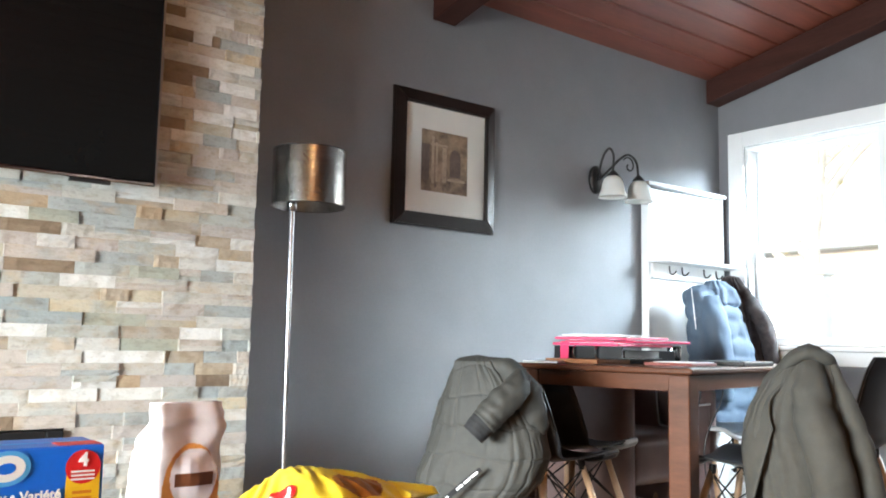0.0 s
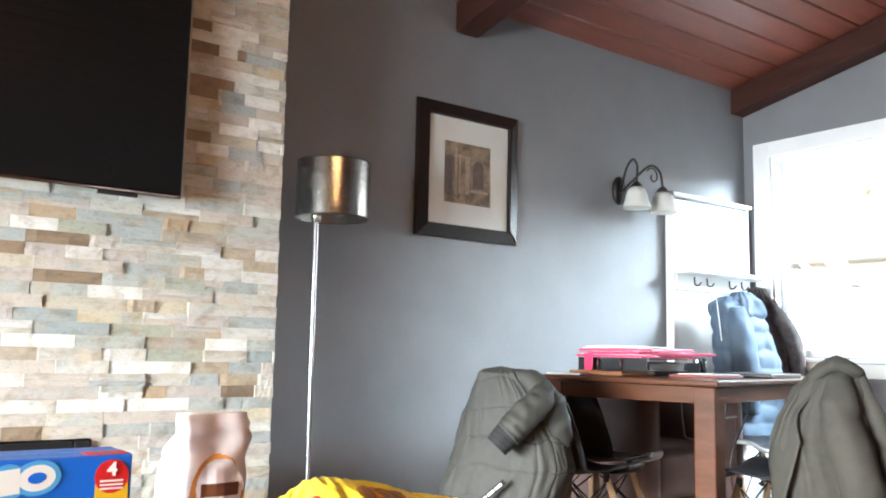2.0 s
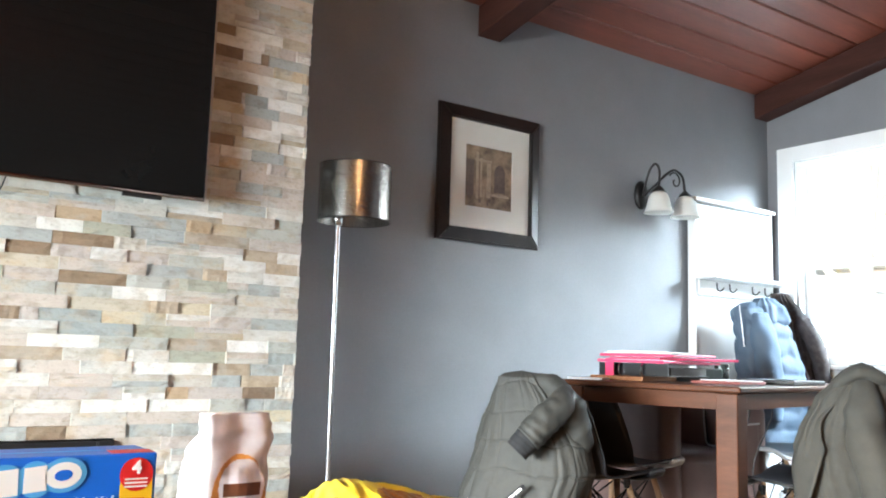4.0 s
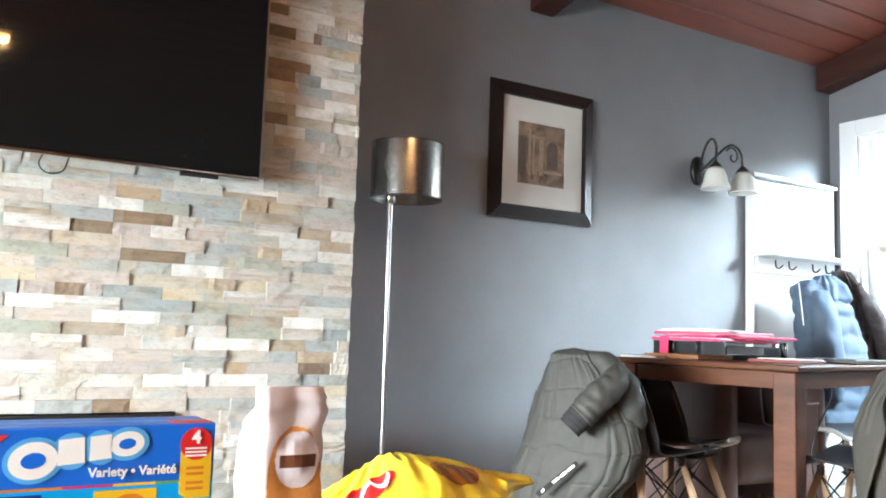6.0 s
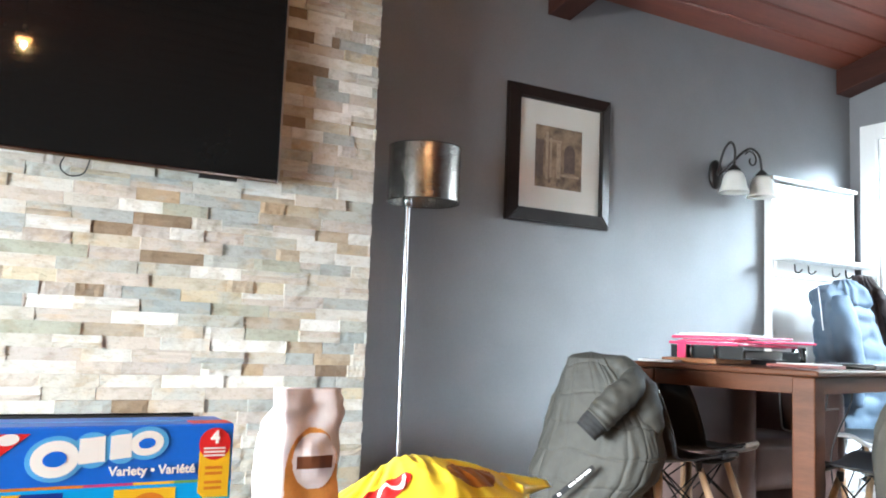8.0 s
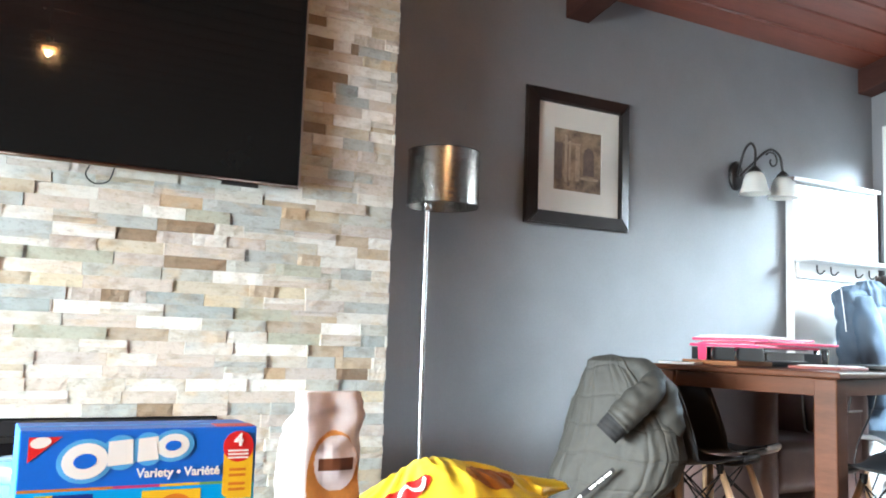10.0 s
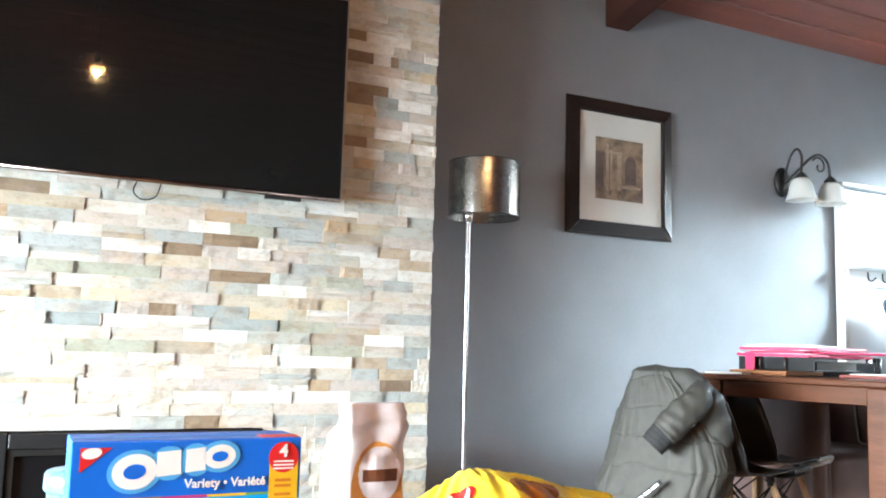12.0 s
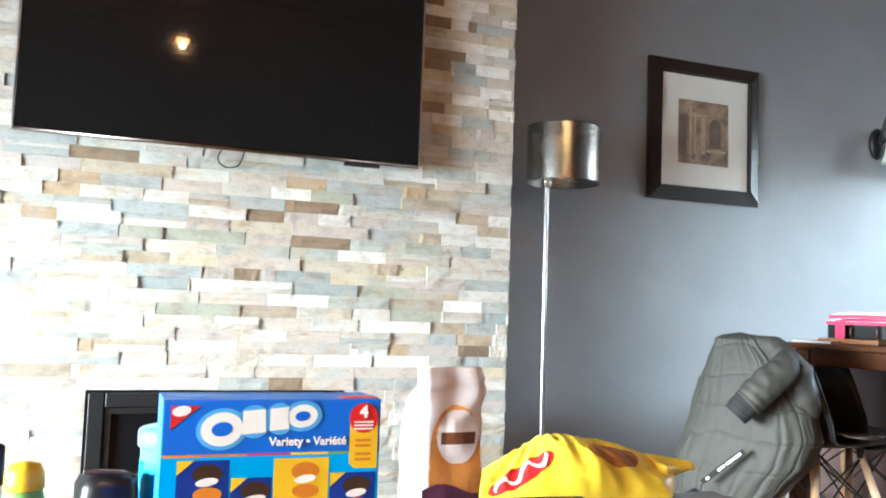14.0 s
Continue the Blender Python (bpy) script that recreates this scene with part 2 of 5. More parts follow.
_p.inputs["Emission Color"].default_value, _p.inputs["Emission Strength"].default_value = (1.0, 0.36, 0.09, 1), 24.0


def mirror_shade():
    """Half-silvered, hammered plastic: part mirror, part see-through."""
    m, t, p = shader("half_silvered_hammered_plastic", 0.14, 1.0)
    n, l = t.nodes, t.links
    p.inputs["Base Color"].default_value = (0.62, 0.62, 0.60, 1)
    co, mp, dents, bp = n.new("ShaderNodeTexCoord"), n.new("ShaderNodeMapping"), n.new("ShaderNodeTexNoise"), n.new("ShaderNodeBump")
    mp.inputs["Scale"].default_value = (1.0, 1.0, 0.7)
    dents.inputs["Scale"].default_value, dents.inputs["Detail"].default_value = 110.0, 2
    bp.inputs["Strength"].default_value, bp.inputs["Distance"].default_value = 0.52, 0.003
    l.new(co.outputs["Object"], mp.inputs["Vector"])
    l.new(mp.outputs[0], dents.inputs["Vector"])
    l.new(dents.outputs[0], bp.inputs["Height"])
    l.new(bp.outputs[0], p.inputs["Normal"])
    clear, mx = n.new("ShaderNodeBsdfTransparent"), n.new("ShaderNodeMixShader")
    mx.inputs[0].default_value = 0.46
    l.new(p.outputs[0], mx.inputs[1])
    l.new(clear.outputs[0], mx.inputs[2])
    l.new(mx.outputs[0], n["Material Output"].inputs["Surface"])
    return m


def sepia_print():
    m, t, p = shader("sepia_print", 0.6)
    n, l = t.nodes, t.links
    co, a, ramp = n.new("ShaderNodeTexCoord"), n.new("ShaderNodeTexNoise"), n.new("ShaderNodeValToRGB")
    a.inputs["Scale"].default_value, a.inputs["Detail"].default_value, a.inputs["Roughness"].default_value = 11.0, 8, 0.65
    l.new(co.outputs["Object"], a.inputs["Vector"])
    ramp.color_ramp.elements[0].position, ramp.color_ramp.elements[0].color = 0.35, (0.085, 0.052, 0.033, 1)
    ramp.color_ramp.elements[1].position, ramp.color_ramp.elements[1].color = 0.66, (0.36, 0.255, 0.165, 1)
    l.new(a.outputs[0], ramp.inputs[0])
    l.new(ramp.outputs[0], p.inputs["Base Color"])
    return m


M_MIRROR, M_SEPIA = mirror_shade(), sepia_print()
M_SEPIALIGHT = grain("light_sepia_ink", (0.34, 0.25, 0.175), 0.6, vary=0.3, scale=34, fine=90, bump=0)
M_SEPIADARK = grain("dark_sepia_ink", (0.12, 0.080, 0.062), 0.6, vary=0.3, scale=30, fine=90, bump=0)

# ---- building helpers ----


def finish(name, bm, mat, smooth=False):
    me = bpy.data.meshes.new(name)
    bmesh.ops.recalc_face_normals(bm, faces=bm.faces)
    bm.to_mesh(me)
    bm.free()
    if smooth:
        me.shade_smooth()
    me.materials.append(mat)
    return me


def part(name, bm, mat, parent=None, label="", smooth=False):
    ob = new(name, finish(name, bm, mat, smooth))
    ob.parent = parent
    return tagged(ob, label)


def thing(name, x, y, z, turn=0.0, label="", category="", group="", kind=""):
    ob = new(name)
    ob.empty_display_size = 0.05
    ob.matrix_basis = pose(x, y, z, 0, 0, turn)
    return tagged(ob, label, category, group, kind)


def add_box(bm, x0, x1, y0, y1, z0, z1, bevel=0.0, m=None):
    r = bmesh.ops.create_cube(bm, size=1)["verts"]
    for v in r:
        v.co = Vector(((x0 + x1) / 2 + v.co.x * (x1 - x0), (y0 + y1) / 2 + v.co.y * (y1 - y0), (z0 + z1) / 2 + v.co.z * (z1 - z0)))
    if bevel:
        edges = list({e for v in r for e in v.link_edges})
        r = list({v for f in bmesh.ops.bevel(bm, geom=edges, offset=bevel, segments=2, affect="EDGES", profile=0.5)["faces"] for v in f.verts} | {v for v in r if v.is_valid})
    if m is not None:
        bmesh.ops.transform(bm, matrix=m, verts=r)
    return bm


def box(x0, x1, y0, y1, z0, z1, bevel=0.0, m=None):
    return add_box(bmesh.new(), x0, x1, y0, y1, z0, z1, bevel, m)


def add_lathe(bm, profile, n=32, at=(0, 0, 0), closed=False, m=None):
    """Turns (radius, height) pairs about z."""
    rings = []
    for r, z in profile:
        ring = []
        for i in range(n):
            a = 2 * math.pi * i / n
            co = Vector((at[0] + r * math.cos(a), at[1] + r * math.sin(a), at[2] + z))
            ring.append(bm.verts.new(m @ co if m is not None else co))
        rings.append(ring)
    pairs = list(zip(rings, rings[1:])) + ([(rings[-1], rings[0])] if closed else [])
    for a, b in pairs:
        for i in range(n):
            bm.faces.new((a[i], a[(i + 1) % n], b[(i + 1) % n], b[i]))
    if not closed:
        bm.faces.new(rings[0][::-1])
        bm.faces.new(rings[-1])
    return bm


def lathe(profile, n=32, at=(0, 0, 0), closed=False, m=None):
    return add_lathe(bmesh.new(), profile, n, at, closed, m)


def add_tube(bm, points, radius, n=10):
    """A round bar through points; radius a number or one for each point."""
    pts = [Vector(p) for p in points]
    rad = radius if isinstance(radius, (list, tuple)) else [radius] * len(pts)
    rings, up = [], Vector((0.31, 0.17, 0.93)).normalized()
    for i, p in enumerate(pts):
        d = (pts[min(i + 1, len(pts) - 1)] - pts[max(i - 1, 0)]).normalized()
        side = d.cross(up)
        if side.length < 0.05:
            side = d.cross(Vector((1, 0, 0)))
        side.normalize()
        top = side.cross(d)
        up = top
        rings.append([bm.verts.new(p + rad[i] * (math.cos(2 * math.pi * k / n) * side + math.sin(2 * math.pi * k / n) * top)) for k in range(n)])
    for a, b in zip(rings, rings[1:]):
        for i in range(n):
            bm.faces.new((a[i], a[(i + 1) % n], b[(i + 1) % n], b[i]))
    bm.faces.new(rings[0][::-1])
    bm.faces.new(rings[-1])
    return bm


def tube(points, radius, n=10):
    return add_tube(bmesh.new(), points, radius, n)


def bend(points, steps=8):
    """A smooth line through points."""
    p = [Vector(q) for q in points]
    p = [2 * p[0] - p[1]] + p + [2 * p[-1] - p[-2]]
    out = []
    for i in range(1, len(p) - 2):
        for k in range(steps):
            t = k / steps
            a, b, c, d = p[i - 1:i + 3]
            out.append(0.5 * ((2 * b) + (c - a) * t + (2 * a - 5 * b + 4 * c - d) * t * t + (3 * b - a - 3 * c + d) * t ** 3))
    out.append(p[-2])
    return out


def plate(outline, depth=0.0015):
    """A thin printed or cut shape, outline in x and z, its front towards -y."""
    bm = bmesh.new()
    f = bm.faces.new([bm.verts.new((x, 0, z)) for x, z in outline])
    r = bmesh.ops.extrude_face_region(bm, geom=[f])["geom"]
    bmesh.ops.translate(bm, vec=(0, -depth, 0), verts=[v for v in r if isinstance(v, bmesh.types.BMVert)])
    return bm


def ring_plate(x0, x1, z0, z1, a0, a1, b0, b1, y0, y1):
    """A flat frame with a rectangular opening a0..a1, b0..b1, as one piece."""
    bm = bmesh.new()
    o, q = [(x0, z0), (x1, z0), (x1, z1), (x0, z1)], [(a0, b0), (a1, b0), (a1, b1), (a0, b1)]
    v = [[bm.verts.new((x, y, z)) for x, z in p] for y in (y0, y1) for p in (o, q)]
    for i in range(4):
        j = (i + 1) % 4
        for a, b in ((v[0], v[1]), (v[1], v[3]), (v[3], v[2]), (v[2], v[0])):
            bm.faces.new((a[i], a[j], b[j], b[i]))
    return bm


def oval(cx, cz, a, b, tilt=0.0, n=28):
    c, s = math.cos(radians(tilt)), math.sin(radians(tilt))
    return [(cx + a * math.cos(q) * c - b * math.sin(q) * s, cz + a * math.cos(q) * s + b * math.sin(q) * c) for q in [2 * math.pi * i / n for i in range(n)]]


def rect(x0, x1, z0, z1):
    return [(x0, z0), (x1, z0), (x1, z1), (x0, z1)]


def words(name, text, size, mat, parent, m, bold=0.0, label=""):
    cu = bpy.data.curves.new(name, "FONT")
    cu.body, cu.size, cu.extrude, cu.offset, cu.align_x, cu.align_y = text, size, 0.0004, bold, "CENTER", "CENTER"
    tmp = bpy.data.objects.new(name, cu)
    scene.collection.objects.link(tmp)
    me = bpy.data.meshes.new_from_object(tmp.evaluated_get(bpy.context.evaluated_depsgraph_get()))
    bpy.data.objects.remove(tmp)
    me.materials.clear()
    me.materials.append(mat)
    ob = new(name, me)
    ob.parent, ob.matrix_basis = parent, m
    return tagged(ob, label)


def structure(name, bm, mat, label="", parent=None):
    ob = part(name, bm, mat, parent, label)
    return tagged(ob, kind="structure")


# ---- the room ----
NORTH, EAST, WEST, SOUTH, RIDGE_Y, EAVE = 3.2025, 5.01, -1.7, -4.4, -0.6, 2.484
RIDGE_Z = EAVE + 0.2 * (NORTH - RIDGE_Y)
structure("floor", box(WEST - 0.2, EAST + 0.2, SOUTH - 0.2, NORTH + 0.2, -0.12, 0), M_FLOOR, "brown wooden floor")
structure("wall_north", box(WEST - 0.2, EAST + 0.2, NORTH, NORTH + 0.16, 0, EAVE + 0.02), M_WALL, "matt blue-grey painted wall")
structure("wall_south", box(WEST - 0.2, 2.6, SOUTH - 0.16, SOUTH, 0, EAVE + 0.05), M_WARMBACK, "unseen back wall, coloured warm for the reflections")
structure("wall_south_east", box(2.6, EAST + 0.2, SOUTH - 0.16, SOUTH, 0, EAVE + 0.05), M_WALL, "matt blue-grey painted wall")


def gable(name, x0, x1, y0, y1, z0, z1, mat, label):
    """An end wall that follows the roof, with an opening y0..y1, z0..z1."""
    bm = bmesh.new()
    def top(y):
        return EAVE + 0.2 * (NORTH - y) if y > RIDGE_Y else EAVE + (RIDGE_Z - EAVE) * (y - SOUTH) / (RIDGE_Y - SOUTH)
    def slab(points):
        lo = [bm.verts.new((x0, y, z)) for y, z in points]
        hi = [bm.verts.new((x1, y, z)) for y, z in points]
        bm.faces.new(lo)
        bm.faces.new(hi[::-1])
        for i in range(len(points)):
            j = (i + 1) % len(points)
            bm.faces.new((lo[i], lo[j], hi[j], hi[i]))
    slab([(SOUTH, 0), (y0, 0), (y0, top(y0)), (RIDGE_Y, RIDGE_Z), (SOUTH, EAVE)] if y0 > RIDGE_Y else [(SOUTH, 0), (y0, 0), (y0, top(y0)), (SOUTH, EAVE)])
    slab([(y1, 0), (NORTH, 0), (NORTH, EAVE)] + ([(RIDGE_Y, RIDGE_Z)] if y1 < RIDGE_Y else []) + [(y1, top(y1))])
    slab([(y0, 0), (y1, 0), (y1, z0), (y0, z0)])
    slab([(y0, z1), (y1, z1), (y1, top(y1)), (y0, top(y0))])
    return structure(name, bm, mat, label)


WY0, WY1, WZ0, WZ1 = 1.10, 3.02, 0.85, 2.05
gable("wall_east", EAST, EAST + 0.16, WY0, WY1, WZ0, WZ1, M_WALL, "matt blue-grey painted gable wall with a wide window")
# unseen west opening, its head set low to keep daylight off the upper wall
gable("wall_west", WEST - 0.16, WEST, -0.2, 2.2, 0.25, 1.25, M_WALL2, "unseen pale gable wall, its low opening sized to shape daylight")


def plank_ceiling(name, ya, za, yb, zb, label):
    """Boards along x on a sloping roof side, grooves between them, in one mesh."""
    bm = bmesh.new()
    length = math.hypot(yb - ya, zb - za)
    n = round(length / 0.166)
    d = Vector((0, yb - ya, zb - za)).normalized()
    up = Vector((0, -d.z, d.y)) if d.y > 0 else Vector((0, d.z, -d.y))
    base = Vector((0, ya, za))
    for i in range(n):
        a, b = length * i / n + 0.003, length * (i + 1) / n - 0.003
        xs = [WEST - 0.2, EAST + 0.2]
        low = [base + d * s + up * q for s, q in ((a, 0.006), (a + 0.006, 0), (b - 0.006, 0), (b, 0.006), (b, 0.03), (a, 0.03))]
        r0, r1 = [bm.verts.new(p + Vector((xs[0], 0, 0))) for p in low], [bm.verts.new(p + Vector((xs[1], 0, 0))) for p in low]
        bm.faces.new(r0)
        bm.faces.new(r1[::-1])
        for k in range(6):
            bm.faces.new((r0[k], r0[(k + 1) % 6], r1[(k + 1) % 6], r1[k]))
    lo = [base - d * 0.3 + up * 0.031, base + d * (length + 0.01) + up * 0.031, base + d * (length + 0.01) + up * 0.08, base - d * 0.3 + up * 0.08]
    r0, r1 = [bm.verts.new(p + Vector((WEST - 0.2, 0, 0))) for p in lo], [bm.verts.new(p + Vector((EAST + 0.2, 0, 0))) for p in lo]
    bm.faces.new(r0)
    bm.faces.new(r1[::-1])
    for k in range(4):
        bm.faces.new((r0[k], r0[(k + 1) % 4], r1[(k + 1) % 4], r1[k]))
    return structure(name, bm, M_CEIL, label)


plank_ceiling("ceiling", NORTH, EAVE, RIDGE_Y, RIDGE_Z, "sloping ceiling of glossy red-stained boards")
plank_ceiling("ceiling_south", SOUTH, EAVE, RIDGE_Y, RIDGE_Z, "sloping ceiling of glossy red-stained boards")


def rafter(name, x0, x1, drop, y_end):
    bm = bmesh.new()
    pts = [(NORTH - 0.004, EAVE - drop), (y_end, EAVE + 0.2 * (NORTH - y_end) - drop), (y_end, EAVE + 0.2 * (NORTH - y_end) - 0.002), (NORTH - 0.004, EAVE - 0.002)]
    r0, r1 = [bm.verts.new((x0, y, z)) for y, z in pts], [bm.verts.new((x1, y, z)) for y, z in pts]
    bm.faces.new(r0)
    bm.faces.new(r1[::-1])
    for k in range(4):
        bm.faces.new((r0[k], r0[(k + 1) % 4], r1[(k + 1) % 4], r1[k]))
    bmesh.ops.bevel(bm, geom=bm.edges[:], offset=0.005, segments=1, affect="EDGES")
    return structure(name, bm, M_BEAM, "dark red-stained roof beam")


rafter("beam", 2.736, 2.872, 0.150, RIDGE_Y)
rafter("beam_east", EAST - 0.135, EAST - 0.003, 0.150, RIDGE_Y)
rafter("beam_west", 0.55, 0.686, 0.150, RIDGE_Y)

# chimney breast: core, then its stones at the end of the file
CX0, CX1, CY, FX0, FX1, FZ1 = -0.95, 1.70, 2.85, 0.334, 1.118, 0.553
chimney = thing("chimney_breast", (CX0 + CX1) / 2, NORTH, 0, 0, "chimney breast clad in split-face ledge stone of cream, grey and rust", "chimney", kind="structure")
cm = Matrix.Translation((-(CX0 + CX1) / 2, -NORTH, 0))
core = bmesh.new()
add_box(core, CX0, FX0, CY, NORTH - 0.003, 0, 2.54, 0, cm)
add_box(core, FX1, CX1, CY, NORTH - 0.003, 0, 2.54, 0, cm)
add_box(core, FX0, FX1, CY, NORTH - 0.003, FZ1, 2.54, 0, cm)
add_box(core, FX0, FX1, CY + 0.27, NORTH - 0.003, 0, FZ1, 0, cm)
part("core", core, M_DKBOX, chimney, "dark mortar backing")

fire = thing("fireplace_insert", (FX0 + FX1) / 2, CY, 0.0, 0, "black metal fireplace insert with a dark glass front", "fireplace")
w = (FX1 - FX0) / 2
fr = bmesh.new()
add_box(fr, -w + 0.004, -w + 0.05, -0.03, 0.03, 0.02, FZ1 - 0.006, 0.004)
add_box(fr, w - 0.05, w - 0.004, -0.03, 0.03, 0.02, FZ1 - 0.006, 0.004)
add_box(fr, -w + 0.052, w - 0.052, -0.03, 0.03, FZ1 - 0.05, FZ1 - 0.006, 0.004)
add_box(fr, -w + 0.052, w - 0.052, -0.03, 0.03, 0.02, 0.08, 0.004)
part("surround", fr, M_BLACK, fire)
inner = ring_plate(-w + 0.054, w - 0.054, 0.083, FZ1 - 0.053, -w + 0.07, w - 0.07, 0.099, FZ1 - 0.07, -0.02, 0.02)
part("door_trim", inner, M_IRON, fire)
part("glass_door", box(-w + 0.071, w - 0.071, -0.005, 0.003, 0.10, FZ1 - 0.071), M_FIREGLASS, fire, "dark glass door")
structure("hearth", box(CX0, CX1, CY - 0.35, CY - 0.06, 0.0, 0.05, 0.006), M_STONE_GREY, "low grey stone hearth")


# east window: casing, twin double-hung sashes, panes
def window_east():
    win = thing("window_1", EAST, (WY0 + WY1) / 2, WZ0, 0, "wide white-framed double-hung window, bright outside", "window", kind="structure")
    T = Matrix.Translation((-EAST, -(WY0 + WY1) / 2, -WZ0))
    casing = bmesh.new()
    add_box(casing, EAST - 0.022, EAST - 0.002, WY1, WY1 + 0.105, WZ0 - 0.002, WZ1 + 0.092, 0.004, T)
    add_box(casing, EAST - 0.022, EAST - 0.002, WY0 - 0.105, WY0, WZ0 - 0.002, WZ1 + 0.092, 0.004, T)
    add_box(casing, EAST - 0.024, EAST - 0.002, WY0 + 0.001, WY1 - 0.001, WZ1, WZ1 + 0.092, 0.004, T)
    part("window_frame", casing, M_WHITE, win)
    sill = bmesh.new()
    add_box(sill, EAST - 0.06, EAST + 0.10, WY0 - 0.11, WY1 + 0.11, WZ0 - 0.03, WZ0 - 0.004, 0.006, T)
    add_box(sill, EAST - 0.02, EAST - 0.002, WY0 - 0.09, WY1 + 0.09, WZ0 - 0.11, WZ0 - 0.032, 0.004, T)
    part("window_sill", sill, M_WHITE, win)
    jamb = bmesh.new()
    mid = 2.22
    add_box(jamb, EAST, EAST + 0.16, WY1 - 0.018, WY1 - 0.001, WZ0, WZ1, 0, T)
    add_box(jamb, EAST, EAST + 0.16, WY0 + 0.001, WY0 + 0.018, WZ0, WZ1, 0, T)
    add_box(jamb, EAST, EAST + 0.16, WY0 + 0.018, WY1 - 0.018, WZ1 - 0.018, WZ1 - 0.001, 0, T)
    add_box(jamb, EAST + 0.01, EAST + 0.15, mid - 0.06, mid - 0.005, WZ0, WZ1 - 0.018, 0.003, T)
    part("jamb", jamb, M_WHITE, win)
    for y0, y1 in ((mid, WY1 - 0.02), (WY0 + 0.02, mid - 0.065)):
        for z0, z1, x in ((1.405, WZ1 - 0.02, EAST + 0.10), (WZ0 + 0.002, 1.445, EAST + 0.06)):
            s = bmesh.new()
            st = 0.048
            add_box(s, x, x + 0.034, y0, y0 + st, z0, z1, 0.003, T)
            add_box(s, x, x + 0.034, y1 - st, y1, z0, z1, 0.003, T)
            add_box(s, x, x + 0.034, y0 + st, y1 - st, z0, z0 + 0.042, 0.003, T)
            add_box(s, x, x + 0.034, y0 + st, y1 - st, z1 - 0.042, z1, 0.003, T)
            sash = part("sash", s, M_WHITE, win)
            g = part("pane", box(x + 0.014, x + 0.018, y0 + st, y1 - st, z0 + 0.042, z1 - 0.042, 0, T), M_PANE, sash, "clear glass pane")
            g.visible_shadow = False
    return win


window_east()
# unseen frame and mullion added round the light-shaping west opening
ww = thing("window_2", WEST, 1.0, 0.25, 0, "unseen wide low white-framed window, sized to shape daylight", "window", kind="structure")
part("window_frame", ring_plate(-1.28, 1.28, -0.08, 1.08, -1.2, 1.2, 0.0, 1.0, 0.0, 0.02), M_WHITE, ww).matrix_basis = pose(0.022, 0, 0, 0, 0, 90)
part("mullion", box(-0.10, -0.06, -0.02, 0.02, 0.0, 1.0, 0.004), M_WHITE, ww)
bb = bmesh.new()
add_box(bb, CX1 + 0.01, EAST - 0.02, NORTH - 0.016, NORTH - 0.002, 0.001, 0.10, 0.003)
structure("baseboard", bb, M_WHITE, "white painted baseboard")

# ---- television on the chimney ----
tv = thing("television", (0.09 + 1.325) / 2, 2.75, 1.299, 0, "large black flat television mounted on the stone chimney", "television")
hw = (1.325 - 0.09) / 2
part("screen", box(-hw + 0.006, hw - 0.006, 0.0, 0.004, 0.012, 0.700), M_SCREEN, tv, "black glossy switched-off screen")
part("back_cover", box(-hw + 0.02, hw - 0.02, 0.014, 0.05, 0.02, 0.69, 0.008), M_BLACK, tv)
trim = bmesh.new()
add_box(trim, -hw, -hw + 0.005, -0.003, 0.012, 0, 0.706, 0.001)
add_box(trim, hw - 0.005, hw, -0.003, 0.012, 0, 0.706, 0.001)
add_box(trim, -hw + 0.006, hw - 0.006, -0.003, 0.012, 0.702, 0.706)
part("side_trim", trim, M_BEZEL, tv, "thin silver trim")
part("bottom_trim", tube([(-hw + 0.006, 0.003, 0.005), (hw - 0.006, 0.003, 0.005)], 0.007, 16), M_DARKTRIM, tv, "thin rounded metal trim, copper reflection put into its colour", True)
part("sensor_bar", box(0.36, 0.48, 0.004, 0.02, -0.012, -0.001, 0.002), M_BLACK, tv)
part("wall_bracket", box(-0.25, 0.25, 0.051, 0.10, 0.2, 0.5, 0.004), M_IRON, tv)
part("cable", tube(bend([(-0.02, 0.03, 0.02), (-0.035, 0.06, -0.02), (-0.01, 0.062, -0.045), (0.03, 0.06, -0.035), (0.045, 0.045, 0.01)]), 0.0022, 6), M_BLACK, tv)

# ---- picture ----
PX0, PX1, PZ0, PZ1 = 2.524, 3.122, 1.350, 1.978
pic = thing("framed_picture", (PX0 + PX1) / 2, NORTH, (PZ0 + PZ1) / 2, 0, "sepia print with cream mat in a wide dark wooden frame", "picture")
pw, ph, fw = (PX1 - PX0) / 2, (PZ1 - PZ0) / 2, 0.062
